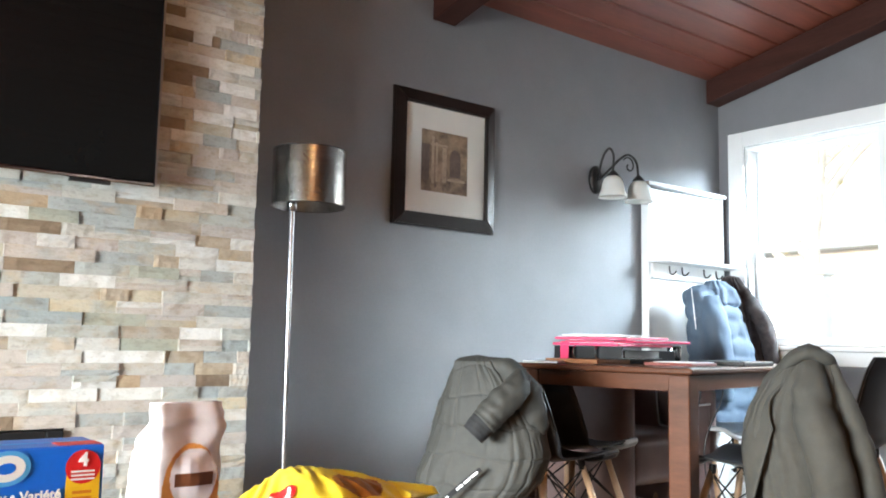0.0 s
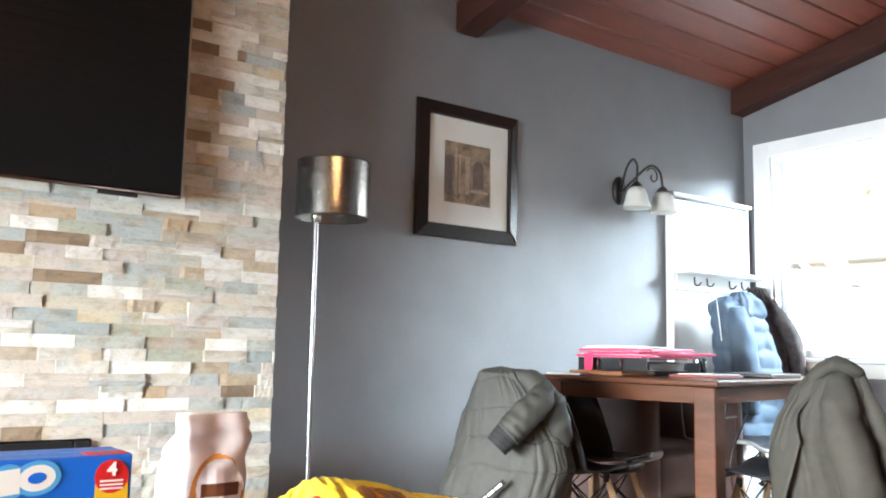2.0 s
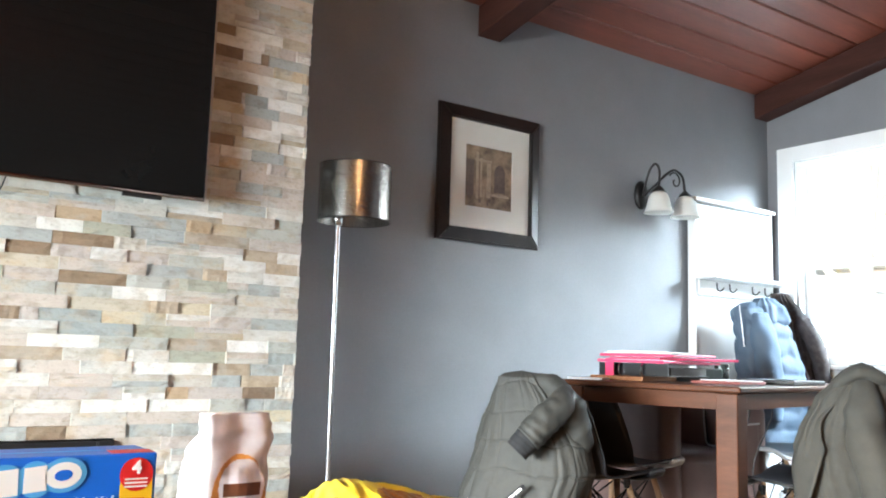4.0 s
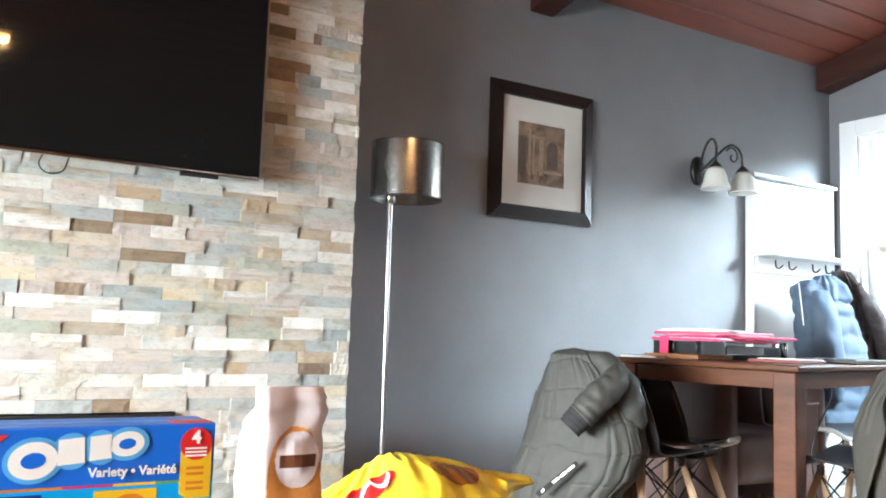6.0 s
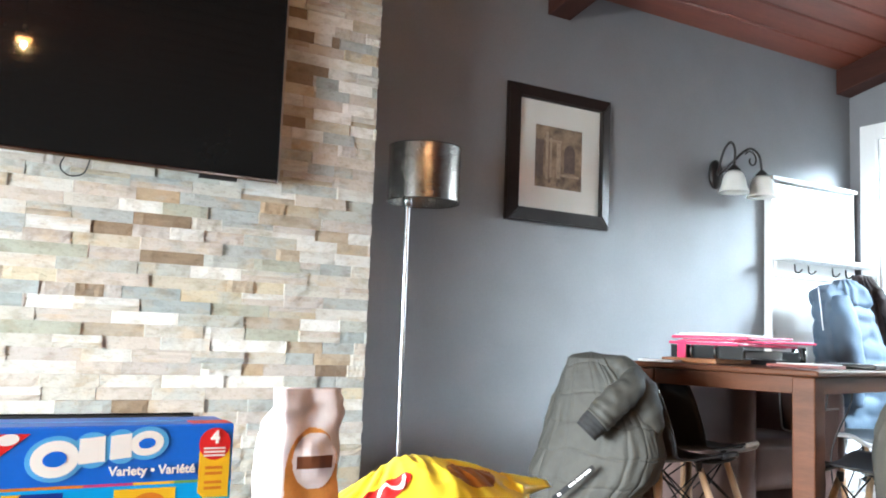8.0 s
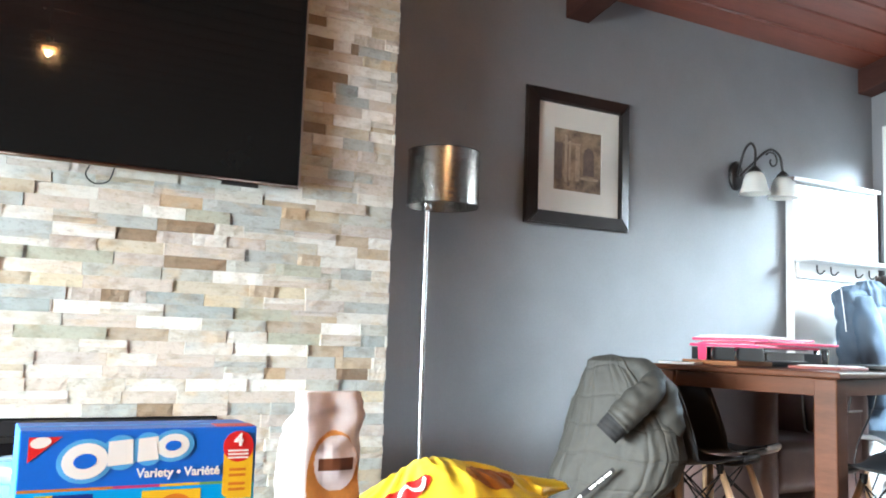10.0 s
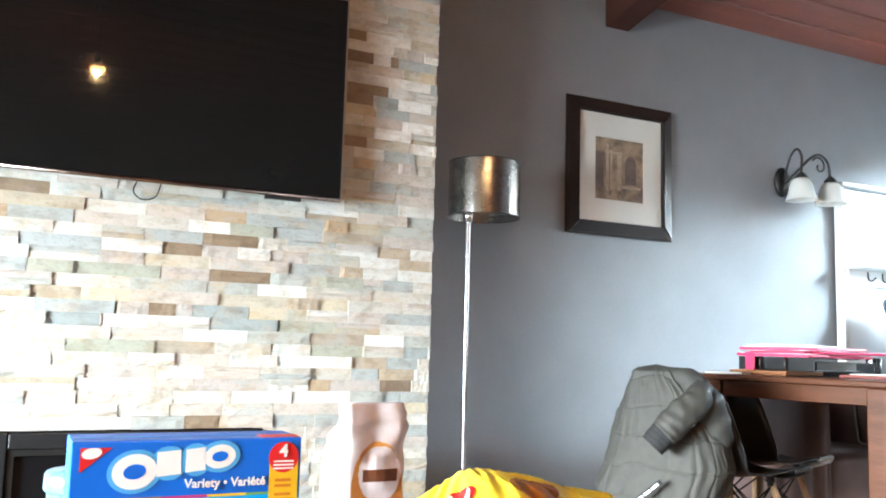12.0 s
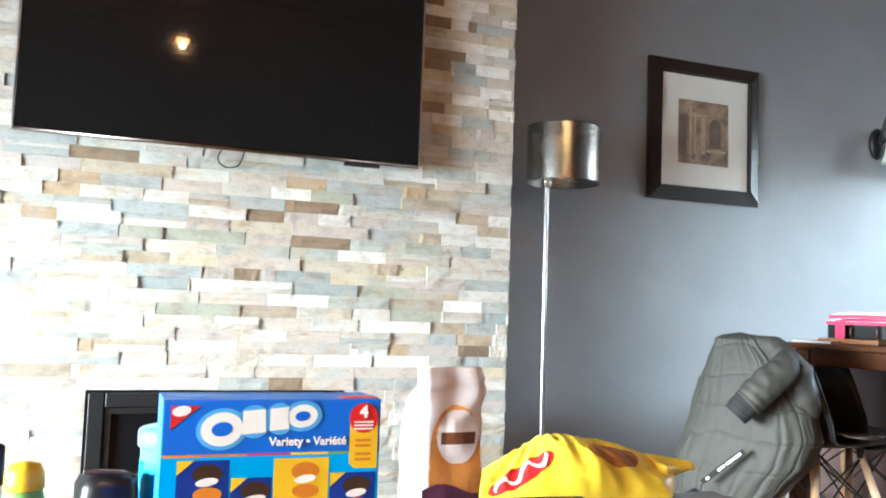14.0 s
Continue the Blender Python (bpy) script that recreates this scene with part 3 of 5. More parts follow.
for nm, pts in (("frame_top", ((-pw, ph), (pw, ph), (pw - fw, ph - fw), (-pw + fw, ph - fw))), ("frame_bottom", ((-pw, -ph), (pw, -ph), (pw - fw, -ph + fw), (-pw + fw, -ph + fw))),
                ("frame_left", ((-pw, -ph), (-pw, ph), (-pw + fw, ph - fw), (-pw + fw, -ph + fw))), ("frame_right", ((pw, -ph), (pw, ph), (pw - fw, ph - fw), (pw - fw, -ph + fw)))):
    bm = bmesh.new()
    yy = (-0.022, -0.022, -0.034, -0.034)
    back = [bm.verts.new((x, -0.003, z)) for x, z in pts]
    front = [bm.verts.new((x, q, z)) for (x, z), q in zip(pts, yy)]
    bm.faces.new(back)
    bm.faces.new(front[::-1])
    for i in range(4):
        bm.faces.new((back[i], back[(i + 1) % 4], front[(i + 1) % 4], front[i]))
    bmesh.ops.recalc_face_normals(bm, faces=bm.faces)
    bmesh.ops.bevel(bm, geom=[e for e in bm.edges if all(v in front for v in e.verts)], offset=0.006, segments=2, affect="EDGES")
    part(nm, bm, M_FRAME, pic)
ax0, ax1, az0, az1 = 2.682 - (PX0 + PX1) / 2, 2.957 - (PX0 + PX1) / 2, 1.518 - (PZ0 + PZ1) / 2, 1.806 - (PZ0 + PZ1) / 2
i = fw - 0.004
mt = ring_plate(-pw + i, pw - i, -ph + i, ph - i, ax0, ax1, az0, az1, -0.012, -0.004)
part("mat_board", mt, M_MATBOARD, pic, "cream mat board")
art = part("print", box(ax0, ax1, -0.0075, -0.0045, az0, az1), M_SEPIA, pic, "sepia print of a stone doorway")
part("print_doorway", plate([(ax0 + 0.17, az0 + 0.08), (ax0 + 0.235, az0 + 0.08)] + [(ax0 + 0.2025 + 0.0325 * math.cos(q), az0 + 0.17 + 0.045 * math.sin(q)) for q in [math.pi * k / 10 for k in range(11)]], 0.0006), M_SEPIADARK, pic).location = (0, -0.0076, 0)

for x0, x1, z0, z1, mm in ((0.0, 0.05, 0.05, 0.22, M_SEPIADARK), (0.062, 0.078, 0.04, 0.26, M_SEPIALIGHT), (0.086, 0.098, 0.05, 0.235, M_SEPIALIGHT), (0.125, 0.150, 0.05, 0.215, M_SEPIALIGHT),
                           (0.055, 0.155, 0.218, 0.228, M_SEPIALIGHT), (0.152, 0.262, 0.060, 0.072, M_SEPIALIGHT), (0.080, 0.092, 0.022, 0.040, M_SEPIADARK), (0.128, 0.136, 0.012, 0.026, M_SEPIADARK)):
    part("print_detail", plate(rect(ax0 + x0, ax0 + x1, az0 + z0, az0 + z1), 0.0004), mm, pic).location = (0, -0.0080 - 2 * x0 * 0.001, 0)

# ---- floor lamp ----
lamp = thing("floor_lamp", 1.885, 2.905, 0.0, 0, "tall chrome floor lamp with a half-silvered drum shade", "floor lamp")
part("base", lathe([(0.13, 0.0), (0.135, 0.006), (0.13, 0.018), (0.03, 0.024), (0.012, 0.03)], 40), M_CHROME, lamp, smooth=True)
part("pole", tube([(0.008, 0, 0.02), (0.00799, 0, 0.0215), (0.00001, 0, 1.3185), (0, 0, 1.32)], 0.010, 20), M_POLE, lamp, "polished chrome pole", True)
part("neck", lathe([(0.012, 1.30), (0.019, 1.303), (0.019, 1.345), (0.013, 1.35), (0.013, 1.39)], 20), M_CHROME, lamp, smooth=True)
sc = Vector((0.080, 0.022, 0))
shade_bm = lathe([(0.139, 1.326), (0.139, 1.3268), (0.139, 1.5392), (0.139, 1.540), (0.1365, 1.540), (0.1365, 1.5392), (0.1365, 1.3268), (0.1365, 1.326)], 96, at=sc, closed=True)
part("shade", shade_bm, M_MIRROR, lamp, "half-silvered hammered drum shade", True)
ringbm = lathe([(0.1395, 1.3255), (0.1405, 1.326), (0.1405, 1.3285), (0.1395, 1.329)], 64, at=sc, closed=True)
part("shade_ring", ringbm, M_IRON, lamp)
ringbm = lathe([(0.1395, 1.5375), (0.1405, 1.538), (0.1405, 1.5405), (0.1395, 1.541)], 64, at=sc, closed=True)
part("shade_ring", ringbm, M_IRON, lamp)
sp = bmesh.new()
for k in range(3):
    a = 2.1 * k + 0.4
    add_tube(sp, [(0, 0, 1.385), sc + Vector((0.136 * math.cos(a), 0.136 * math.sin(a), 1.39))], 0.0025, 6)
part("spider", sp, M_IRON, lamp)
part("bulb", lathe([(0.008, 1.39), (0.014, 1.41), (0.028, 1.44), (0.03, 1.46), (0.02, 1.485), (0.004, 1.495)], 20), M_MATBOARD, lamp, "unlit frosted bulb", True)

# ---- wall sconce ----
sconce = thing("wall_sconce", 3.90, NORTH, 1.74, 0, "dark iron wall sconce with two frosted bell shades", "wall lamp")
part("wall_plate", lathe([(0.062, 0.0), (0.062, 0.012), (0.045, 0.024), (0.01, 0.028)], 28, m=pose(-0.04, -0.002, -0.02, 90, 0, 0) @ Matrix.Diagonal((0.8, 1.25, 1, 1))), M_IRON, sconce, smooth=True)
for k, sx in enumerate((-0.055, 0.155)):
    if k == 0:
        arm = bend([(-0.04, -0.02, -0.03), (-0.075, -0.06, 0.0), (-0.082, -0.10, 0.09), (-0.068, -0.13, 0.128), (-0.05, -0.142, 0.09), (-0.055, -0.142, 0.0)])
    else:
        arm = bend([(-0.04, -0.02, -0.03), (-0.02, -0.10, 0.035), (0.02, -0.135, 0.088), (0.075, -0.142, 0.112), (0.135, -0.142, 0.082), (0.155, -0.142, 0.0)])
        curl = [(0.075 + (0.052 - 0.0062 * q) * math.cos(2.6 - 0.95 * q), -0.142, 0.052 + (0.052 - 0.0062 * q) * math.sin(2.6 - 0.95 * q)) for q in [0.4 * i for i in range(18)]]
        part("scroll", tube(curl, 0.0048, 6), M_IRON, sconce, smooth=True)
    part("arm", tube(arm, 0.0068, 8), M_IRON, sconce, smooth=True)
    part("cap", lathe([(0.006, 0.012), (0.012, 0.008), (0.03, -0.012), (0.033, -0.02), (0.02, -0.022)], 24, at=(sx, -0.142, 0)), M_IRON, sconce, smooth=True)
    part("glass_shade", lathe([(0.026, -0.021), (0.044, -0.034), (0.056, -0.062), (0.062, -0.095), (0.074, -0.128), (0.078, -0.134), (0.074, -0.134), (0.070, -0.128), (0.058, -0.095), (0.052, -0.062), (0.040, -0.036), (0.022, -0.025)], 40, at=(sx, -0.142, 0), closed=True), M_GLASSY, sconce, "frosted white bell shade", True)

# ---- hall tree with coats ----
HX0, HX1, HZ = 4.235, 4.955, 1.752
hall = thing("hall_tree", (HX0 + HX1) / 2, NORTH - 0.01, 0, 0, "white painted hall tree with hooks, shelf and drawer bench", "hall tree")
hh = (HX1 - HX0) / 2
part("back_panel", box(-hh + 0.022, hh - 0.022, -0.045, -0.01, 0.43, HZ - 0.03, 0.002), M_WHITE, hall)
part("side_board", box(-hh, -hh + 0.02, -0.052, 0.0, 0.0, HZ - 0.02, 0.003), M_WHITE, hall)
part("side_board", box(hh - 0.02, hh, -0.052, 0.0, 0.0, HZ - 0.02, 0.003), M_WHITE, hall)
part("top_moulding", box(-hh - 0.012, hh + 0.012, -0.07, 0.0, HZ - 0.018, HZ + 0.004, 0.004), M_WHITE, hall)
part("shelf", box(-hh + 0.002, hh + 0.02, -0.19, -0.054, 1.295, 1.315, 0.004), M_WHITE, hall)
part("hook_rail", box(-hh + 0.021, hh - 0.021, -0.066, -0.046, 1.21, 1.293, 0.003), M_WHITE, hall)
for hx in (4.40, 4.515, 4.725, 4.845):
    x = hx - (HX0 + HX1) / 2
    part("hook", tube(bend([(x, -0.068, 1.285), (x, -0.073, 1.245), (x + 0.004, -0.092, 1.238), (x + 0.012, -0.108, 1.256)], 5), 0.004, 8), M_IRON, hall, "dark iron hook", True)
bench = bmesh.new()
add_box(bench, -hh + 0.001, hh - 0.001, -0.42, -0.056, 0.0, 0.40, 0.004)
part("bench_box", bench, M_WHITE, hall)
part("bench_seat", box(-hh - 0.01, hh + 0.01, -0.435, -0.057, 0.402, 0.425, 0.006), M_WHITE, hall)
for a, b in ((-hh + 0.02, -0.008), (0.008, hh - 0.02)):
    for z0, z1 in ((0.27, 0.385), (0.14, 0.255), (0.02, 0.125)):
        d = part("drawer", box(a, b, -0.434, -0.421, z0, z1, 0.004), M_WHITE, hall)
        part("knob", lathe([(0.004, 0), (0.005, 0.012), (0.013, 0.016), (0.012, 0.026), (0.003, 0.03)], 16, m=pose((a + b) / 2, -0.434, (z0 + z1) / 2, 90, 0, 0)), M_IRON, d, "dark round knob", True)


def drape(rings, n=72, rows=60, fold=0.012, fold_scale=(3.0, 1.2), seam_u=0, seam_v=0.0, baffle=0.0, seed=0.0, power=2.3, crease=0.0):
    """Hanging cloth: rings of (z, x, y, half_x, half_y, turn) from the top down, closed above, open folds and stitched seams."""
    bm = bmesh.new()
    zs = [r[0] for r in rings]
    out = []
    for k in range(rows + 1):
        z = zs[0] + (zs[-1] - zs[0]) * k / rows
        j = max(i for i in range(len(rings) - 1) if zs[i] >= z - 1e-9)
        a, b = rings[j], rings[j + 1]
        q = (a[0] - z) / (a[0] - b[0])
        q = q * q * (3 - 2 * q) * 0.5 + q * 0.5
        c = [a[i] + (b[i] - a[i]) * q for i in range(6)]
        ring = []
        for i in range(n):
            t = 2 * math.pi * i / n
            ct, st = math.cos(t), math.sin(t)
            ux, uy = math.copysign(abs(ct) ** (2 / power), ct), math.copysign(abs(st) ** (2 / power), st)
            f = noise.noise(Vector((ct * fold_scale[0] + seed, st * fold_scale[0], z * fold_scale[1] * 6)))
            f2 = noise.noise(Vector((ct * fold_scale[0] * 2.7 + seed, st * fold_scale[0] * 2.7 + 5, z * fold_scale[1] * 15)))
            s = fold * (f * 1.6 + 0.7 * f2)
            if crease:
                g = noise.noise(Vector((ct * 3.4 + seed, st * 3.4 + 2 * z, z * 5.0 - 1.5 * ct)))
                h = noise.noise(Vector((ct * 8.0 + 3 * z, st * 8.0 + seed, z * 13.0 + 3 * st)))
                s += crease * (1.5 * (0.3 - abs(g)) + 0.6 * (0.25 - abs(h)))
            if seam_u:
                s -= 0.0034 * max(0.0, 1 - abs(((i * seam_u / n) % 1.0) - 0.5) * (n / seam_u) / 1.4)
            if seam_v:
                s -= 0.003 * max(0.0, 1 - abs(((z + 0.02 * f) / seam_v) % 1.0 - 0.5) * seam_v / 0.006)
            if baffle:
                s += 0.013 * math.sqrt(abs(math.sin(math.pi * (z + 0.03 * f) / baffle))) - 0.007
            x, y = ux * (c[3] + s), uy * (c[4] + s)
            ca, sa = math.cos(c[5]), math.sin(c[5])
            ring.append(bm.verts.new((c[1] + x * ca - y * sa, c[2] + x * sa + y * ca, z + (0.015 * f if k > rows - 3 else 0))))
        out.append(ring)
    for a, b in zip(out, out[1:]):
        for i in range(n):
            bm.faces.new((a[i], b[i], b[(i + 1) % n], a[(i + 1) % n]))
    cz = bm.verts.new(sum((v.co for v in out[0]), Vector()) / n + Vector((0, 0, 0.012)))
    for i in range(n):
        bm.faces.new((cz, out[0][i], out[0][(i + 1) % n]))
    bm.faces.new(out[-1])
    return bm


def sleeve(points, radii, n=28, crease=0.01, seed=0.0):
    bm = bmesh.new()
    add_tube(bm, bend(points, 8), [radii[0]] * (8 * (len(points) - 1) + 1), n)
    m = 8 * (len(points) - 1) + 1
    for k, v in enumerate(bm.verts):
        row = k // n
        q = row / (m - 1) * (len(radii) - 1)
        a = min(int(q), len(radii) - 2)
        r = radii[a] + (radii[a + 1] - radii[a]) * (q - a)
        r += 1.6 * crease * noise.noise(v.co * 15 + Vector((seed, 0, 0))) + crease * noise.noise(v.co * 38 + Vector((seed, 4, 0))) + crease * 0.3 * math.sin(row * 1.25 + 3 * noise.noise(v.co * 7))
        ring = bm.verts[:] if k == 0 else ring
        c = centres[row] if k else None
        if k == 0:
            centres = [sum((ring[i * n + j].co for j in range(n)), Vector()) / n for i in range(m)]
            c = centres[0]
        v.co = c + (v.co - c).normalized() * r
    return bm


blue = thing("blue_puffer_jacket", 4.545, 2.95, 1.165, 0, "pale blue quilted puffer jacket hanging on the hall tree", "jacket")
part("body", drape([(0.0, -0.08, 0, 0.07, 0.05, 0), (-0.035, -0.07, -0.01, 0.15, 0.08, 0), (-0.15, -0.03, -0.04, 0.20, 0.10, 0), (-0.40, 0.02, -0.05, 0.245, 0.115, 0), (-0.74, 0.04, -0.05, 0.26, 0.12, 0)], fold=0.007, baffle=0.095, seed=2.0), M_BLUE, blue, smooth=True)
part("sleeve", sleeve([(-0.13, -0.06, -0.08), (-0.15, -0.12, -0.22), (-0.13, -0.14, -0.42), (-0.12, -0.14, -0.62)], [0.065, 0.075, 0.068, 0.055], crease=0.006, seed=1.0), M_BLUE, blue, smooth=True)
part("hood", drape([(0.03, 0.0, -0.03, 0.06, 0.04, 0), (-0.02, 0.0, -0.05, 0.12, 0.07, 0), (-0.09, 0.0, -0.06, 0.13, 0.075, 0), (-0.14, 0.0, -0.05, 0.09, 0.06, 0)], rows=24, fold=0.014, seed=7.0), M_BLUE, blue, smooth=True)
part("zip", tube(bend([(-0.255, -0.05, -0.02), (-0.262, -0.07, -0.14), (-0.26, -0.08, -0.24)]), 0.0026, 6), M_CWHITE, blue, "white zip edge")
dark = thing("dark_coat", 4.80, 2.97, 1.235, 0, "dark brown coat hanging on the hall tree", "coat")
part("body", drape([(0.0, -0.04, 0, 0.04, 0.04, 0), (-0.08, 0.0, 0, 0.07, 0.06, 0), (-0.30, 0.055, -0.02, 0.085, 0.07, 0), (-0.50, 0.075, -0.04, 0.09, 0.08, 0), (-0.80, 0.08, -0.04, 0.095, 0.08, 0)], fold=0.012, seed=4.0, crease=0.022), M_DARKCOAT, dark, smooth=True)
part("sleeve", sleeve([(0.0, -0.05, -0.08), (0.07, -0.12, -0.24), (0.11, -0.15, -0.40), (0.135, -0.15, -0.56)], [0.035, 0.048, 0.045, 0.04], crease=0.008, seed=9.0), M_DARKCOAT, dark, smooth=True)

# ---- dining table and chairs ----
TW, TD, TZ, TURN = 1.45, 0.71, 0.755, 12.0
tc, ts = math.cos(radians(TURN)), math.sin(radians(TURN))
table = thing("dining_table", 2.93 + (TW * tc - TD * ts) / 2, 1.93 + (TW * ts + TD * tc) / 2, 0, TURN, "cherry-brown wooden dining table with square legs", "dining table")
tw, td = TW / 2, TD / 2
part("tabletop", box(-tw - 0.02, tw + 0.02, -td - 0.02, td + 0.02, TZ - 0.022, TZ, 0.006), M_TABLE, table)
for sx, sy in ((-1, -1), (1, -1), (1, 1), (-1, 1)):
    part("leg", box(sx * tw - (0.08 if sx > 0 else 0), sx * tw + (0.08 if sx < 0 else 0), sy * td - (0.08 if sy > 0 else 0), sy * td + (0.08 if sy < 0 else 0), 0, TZ - 0.024, 0.005), M_TABLE, table)
for a in ((-tw + 0.012, -tw + 0.034, -td + 0.081, td - 0.081), (tw - 0.034, tw - 0.012, -td + 0.081, td - 0.081), (-tw + 0.081, tw - 0.081, -td + 0.012, -td + 0.034), (-tw + 0.081, tw - 0.081, td - 0.034, td - 0.012)):
    part("apron", box(*a, TZ - 0.082, TZ - 0.024, 0.002), M_TABLE, table)


def shell_point(u, v):
    """u across (-1..1), v from the front edge over the seat to the top of the back; the chair faces +x."""
    prof = [(0.235, 0.425, 0.17), (0.20, 0.445, 0.205), (0.08, 0.437, 0.228), (-0.06, 0.430, 0.232), (-0.145, 0.452, 0.230), (-0.185, 0.53, 0.228), (-0.21, 0.62, 0.210), (-0.228, 0.715, 0.175), (-0.236, 0.77, 0.11)]
    q = v * (len(prof) - 1)
    i = min(int(q), len(prof) - 2)
    t = q - i
    p = [Vector(prof[max(0, min(len(prof) - 1, k))]) for k in range(i - 1, i + 3)]
    c = 0.5 * ((2 * p[1]) + (p[2] - p[0]) * t + (2 * p[0] - 5 * p[1] + 4 * p[2] - p[3]) * t * t + (3 * p[1] - p[0] - 3 * p[2] + p[3]) * t ** 3)
    up = 1 / (1 + math.exp((q - 4.2) * 2.5))
    return Vector((c.x + 0.055 * u * u * (1 - up), u * c.z, c.y + 0.035 * u * u * up))


def dining_chair(x, y, turn, label, rim=M_SHELL, lip_mat=M_SHELL):
    ch = thing("dining_chair", x, y, 0, turn, label, "chair", "chairs round the table")
    ch.scale = (0.94, 0.94, 0.94)
    bm = bmesh.new()
    nu, nv = 20, 36
    g = [[bm.verts.new(shell_point(-1 + 2 * i / nu, j / nv)) for i in range(nu + 1)] for j in range(nv + 1)]
    for j in range(nv):
        for i in range(nu):
            bm.faces.new((g[j][i], g[j][i + 1], g[j + 1][i + 1], g[j + 1][i]))
    bmesh.ops.recalc_face_normals(bm, faces=bm.faces)
    bmesh.ops.solidify(bm, geom=bm.faces[:], thickness=0.006)
    part("shell", bm, M_SHELL, ch, smooth=True)
    edge = [shell_point(-1 + 2 * i / nu, 0) for i in range(nu)] + [shell_point(1, j / nv) for j in range(nv)] + [shell_point(1 - 2 * i / nu, 1) for i in range(nu)] + [shell_point(-1, 1 - j / nv) for j in range(nv + 1)]
    part("rim", tube(edge, 0.005, 6), rim, ch, smooth=True)
    lip = [shell_point(-1, v / nv) for v in range(8, 0, -1)] + [shell_point(-1 + 2 * i / nu, 0) for i in range(nu + 1)] + [shell_point(1, v / nv) for v in range(1, 9)]
    part("seat_lip", tube([p + Vector((0.002, 0, -0.006)) for p in lip], 0.011, 8), lip_mat, ch, "moulded lip of the seat", True)
    feet = [(0.21, -0.21), (0.21, 0.21), (-0.20, -0.21), (-0.20, 0.21)]
    tops = [(0.11, -0.115), (0.11, 0.115), (-0.10, -0.115), (-0.10, 0.115)]
    for (fx, fy), (tx, ty) in zip(feet, tops):
        part("leg", tube([(tx, ty, 0.415), (0.5 * (fx + tx), 0.5 * (fy + ty), 0.21), (fx, fy, 0.0)], [0.012, 0.0155, 0.011], 14), M_BEECH, ch, "pale beech leg", True)
        part("leg_bracket", tube([(tx, ty, 0.40), (tx * 0.98, ty * 0.98, 0.435)], 0.014, 10), M_IRON, ch)
    for a, b in ((0, 1), (1, 3), (3, 2), (2, 0)):
        for lo, hi in ((a, b), (b, a)):
            p0 = Vector((*tops[hi], 0.40))
            q = 0.55
            p1 = Vector((tops[lo][0] + (feet[lo][0] - tops[lo][0]) * q, tops[lo][1] + (feet[lo][1] - tops[lo][1]) * q, 0.415 * (1 - q)))
            part("wire_brace", tube([p0, p1], 0.0035, 6), M_IRON, ch)
    return ch


dining_chair(2.69, 2.41, 0, "black moulded shell chair with beech legs, under an olive quilted jacket")
dining_chair(3.055, 2.62, 0, "black moulded shell chair with a pale lip tucked under the table", M_SHELL, M_RIM)
dining_chair(3.25, 1.89, 96, "black moulded shell chair with beech legs, under an olive jacket")
dining_chair(3.69, 1.81, 97, "black moulded shell chair with beech legs beside the dining table").scale = (1.04, 1.04, 1.04)
dining_chair(4.16, 2.74, 275, "black moulded shell chair with a pale edge beside the dining table", M_RIM, M_RIM)

# quilted jacket on the chair back
jk = thing("quilted_jacket", 2.375, 2.393, 0.0, 0, "olive green quilted jacket with black cuff hung over a chair back", "jacket")


def slant(turn, across, ahead, z):
    """A place on a hung jacket: across it, ahead of it and up, for a jacket turned by some degrees."""
    c, q = math.cos(radians(turn)), math.sin(radians(turn))
    return (across * c + ahead * q, across * q - ahead * c, z)


def hung(turn, lean, z, across, half, thick):
    x, y, _ = slant(turn, across, 0, z)
    return (z, x, y, half, thick, radians(lean))


J = -40.5
part("body", drape([hung(J, -66, 0.777, -0.012, 0.064, 0.035), hung(J, -66, 0.765, -0.012, 0.082, 0.05), hung(J, -66, 0.687, 0.008, 0.126, 0.075), hung(J, -64, 0.61, 0.022, 0.170, 0.09),
                    hung(J, -62, 0.53, 0.030, 0.200, 0.10), hung(J, -60, 0.455, 0.025, 0.218, 0.11), hung(J, -58, 0.377, 0.0, 0.218, 0.11), hung(J, -56, 0.30, -0.035, 0.190, 0.10), hung(J, -54, 0.18, -0.09, 0.125, 0.08)],
                   n=240, rows=200, fold=0.007, fold_scale=(2.0, 0.6), seam_u=15, seam_v=0.10, seed=1.5, power=2.7, crease=0.0035), M_OLIVE, jk, smooth=True)
part("shoulder", sleeve([slant(J, 0.02, 0.02, 0.765), slant(J, 0.095, 0.06, 0.735), slant(J, 0.15, 0.085, 0.665), slant(J, 0.185, 0.07, 0.58), slant(J, 0.19, 0.05, 0.50)], [0.02, 0.042, 0.052, 0.05, 0.03], n=36, crease=0.006, seed=6.0), M_OLIVE, jk, smooth=True)
sl = part("sleeve", sleeve([slant(J, 0.135, 0.085, 0.72), slant(J, 0.115, 0.14, 0.675), slant(J, 0.080, 0.168, 0.640), slant(J, 0.040, 0.18, 0.598), slant(J, 0.012, 0.185, 0.570)], [0.036, 0.050, 0.052, 0.048, 0.046], n=40, crease=0.0055, seed=3.0), M_OLIVE, jk, smooth=True)
part("cuff", sleeve([slant(J, 0.014, 0.185, 0.572), slant(J, -0.006, 0.188, 0.552), slant(J, -0.024, 0.190, 0.532)], [0.045, 0.044, 0.041], crease=0.002), M_RIB, sl, "black ribbed cuff", True)
tg = part("zip_tag", box(-0.085, 0.085, -0.003, 0.003, -0.009, 0.009, 0.002), M_RIB, jk, "black strap with unreadable white lettering")
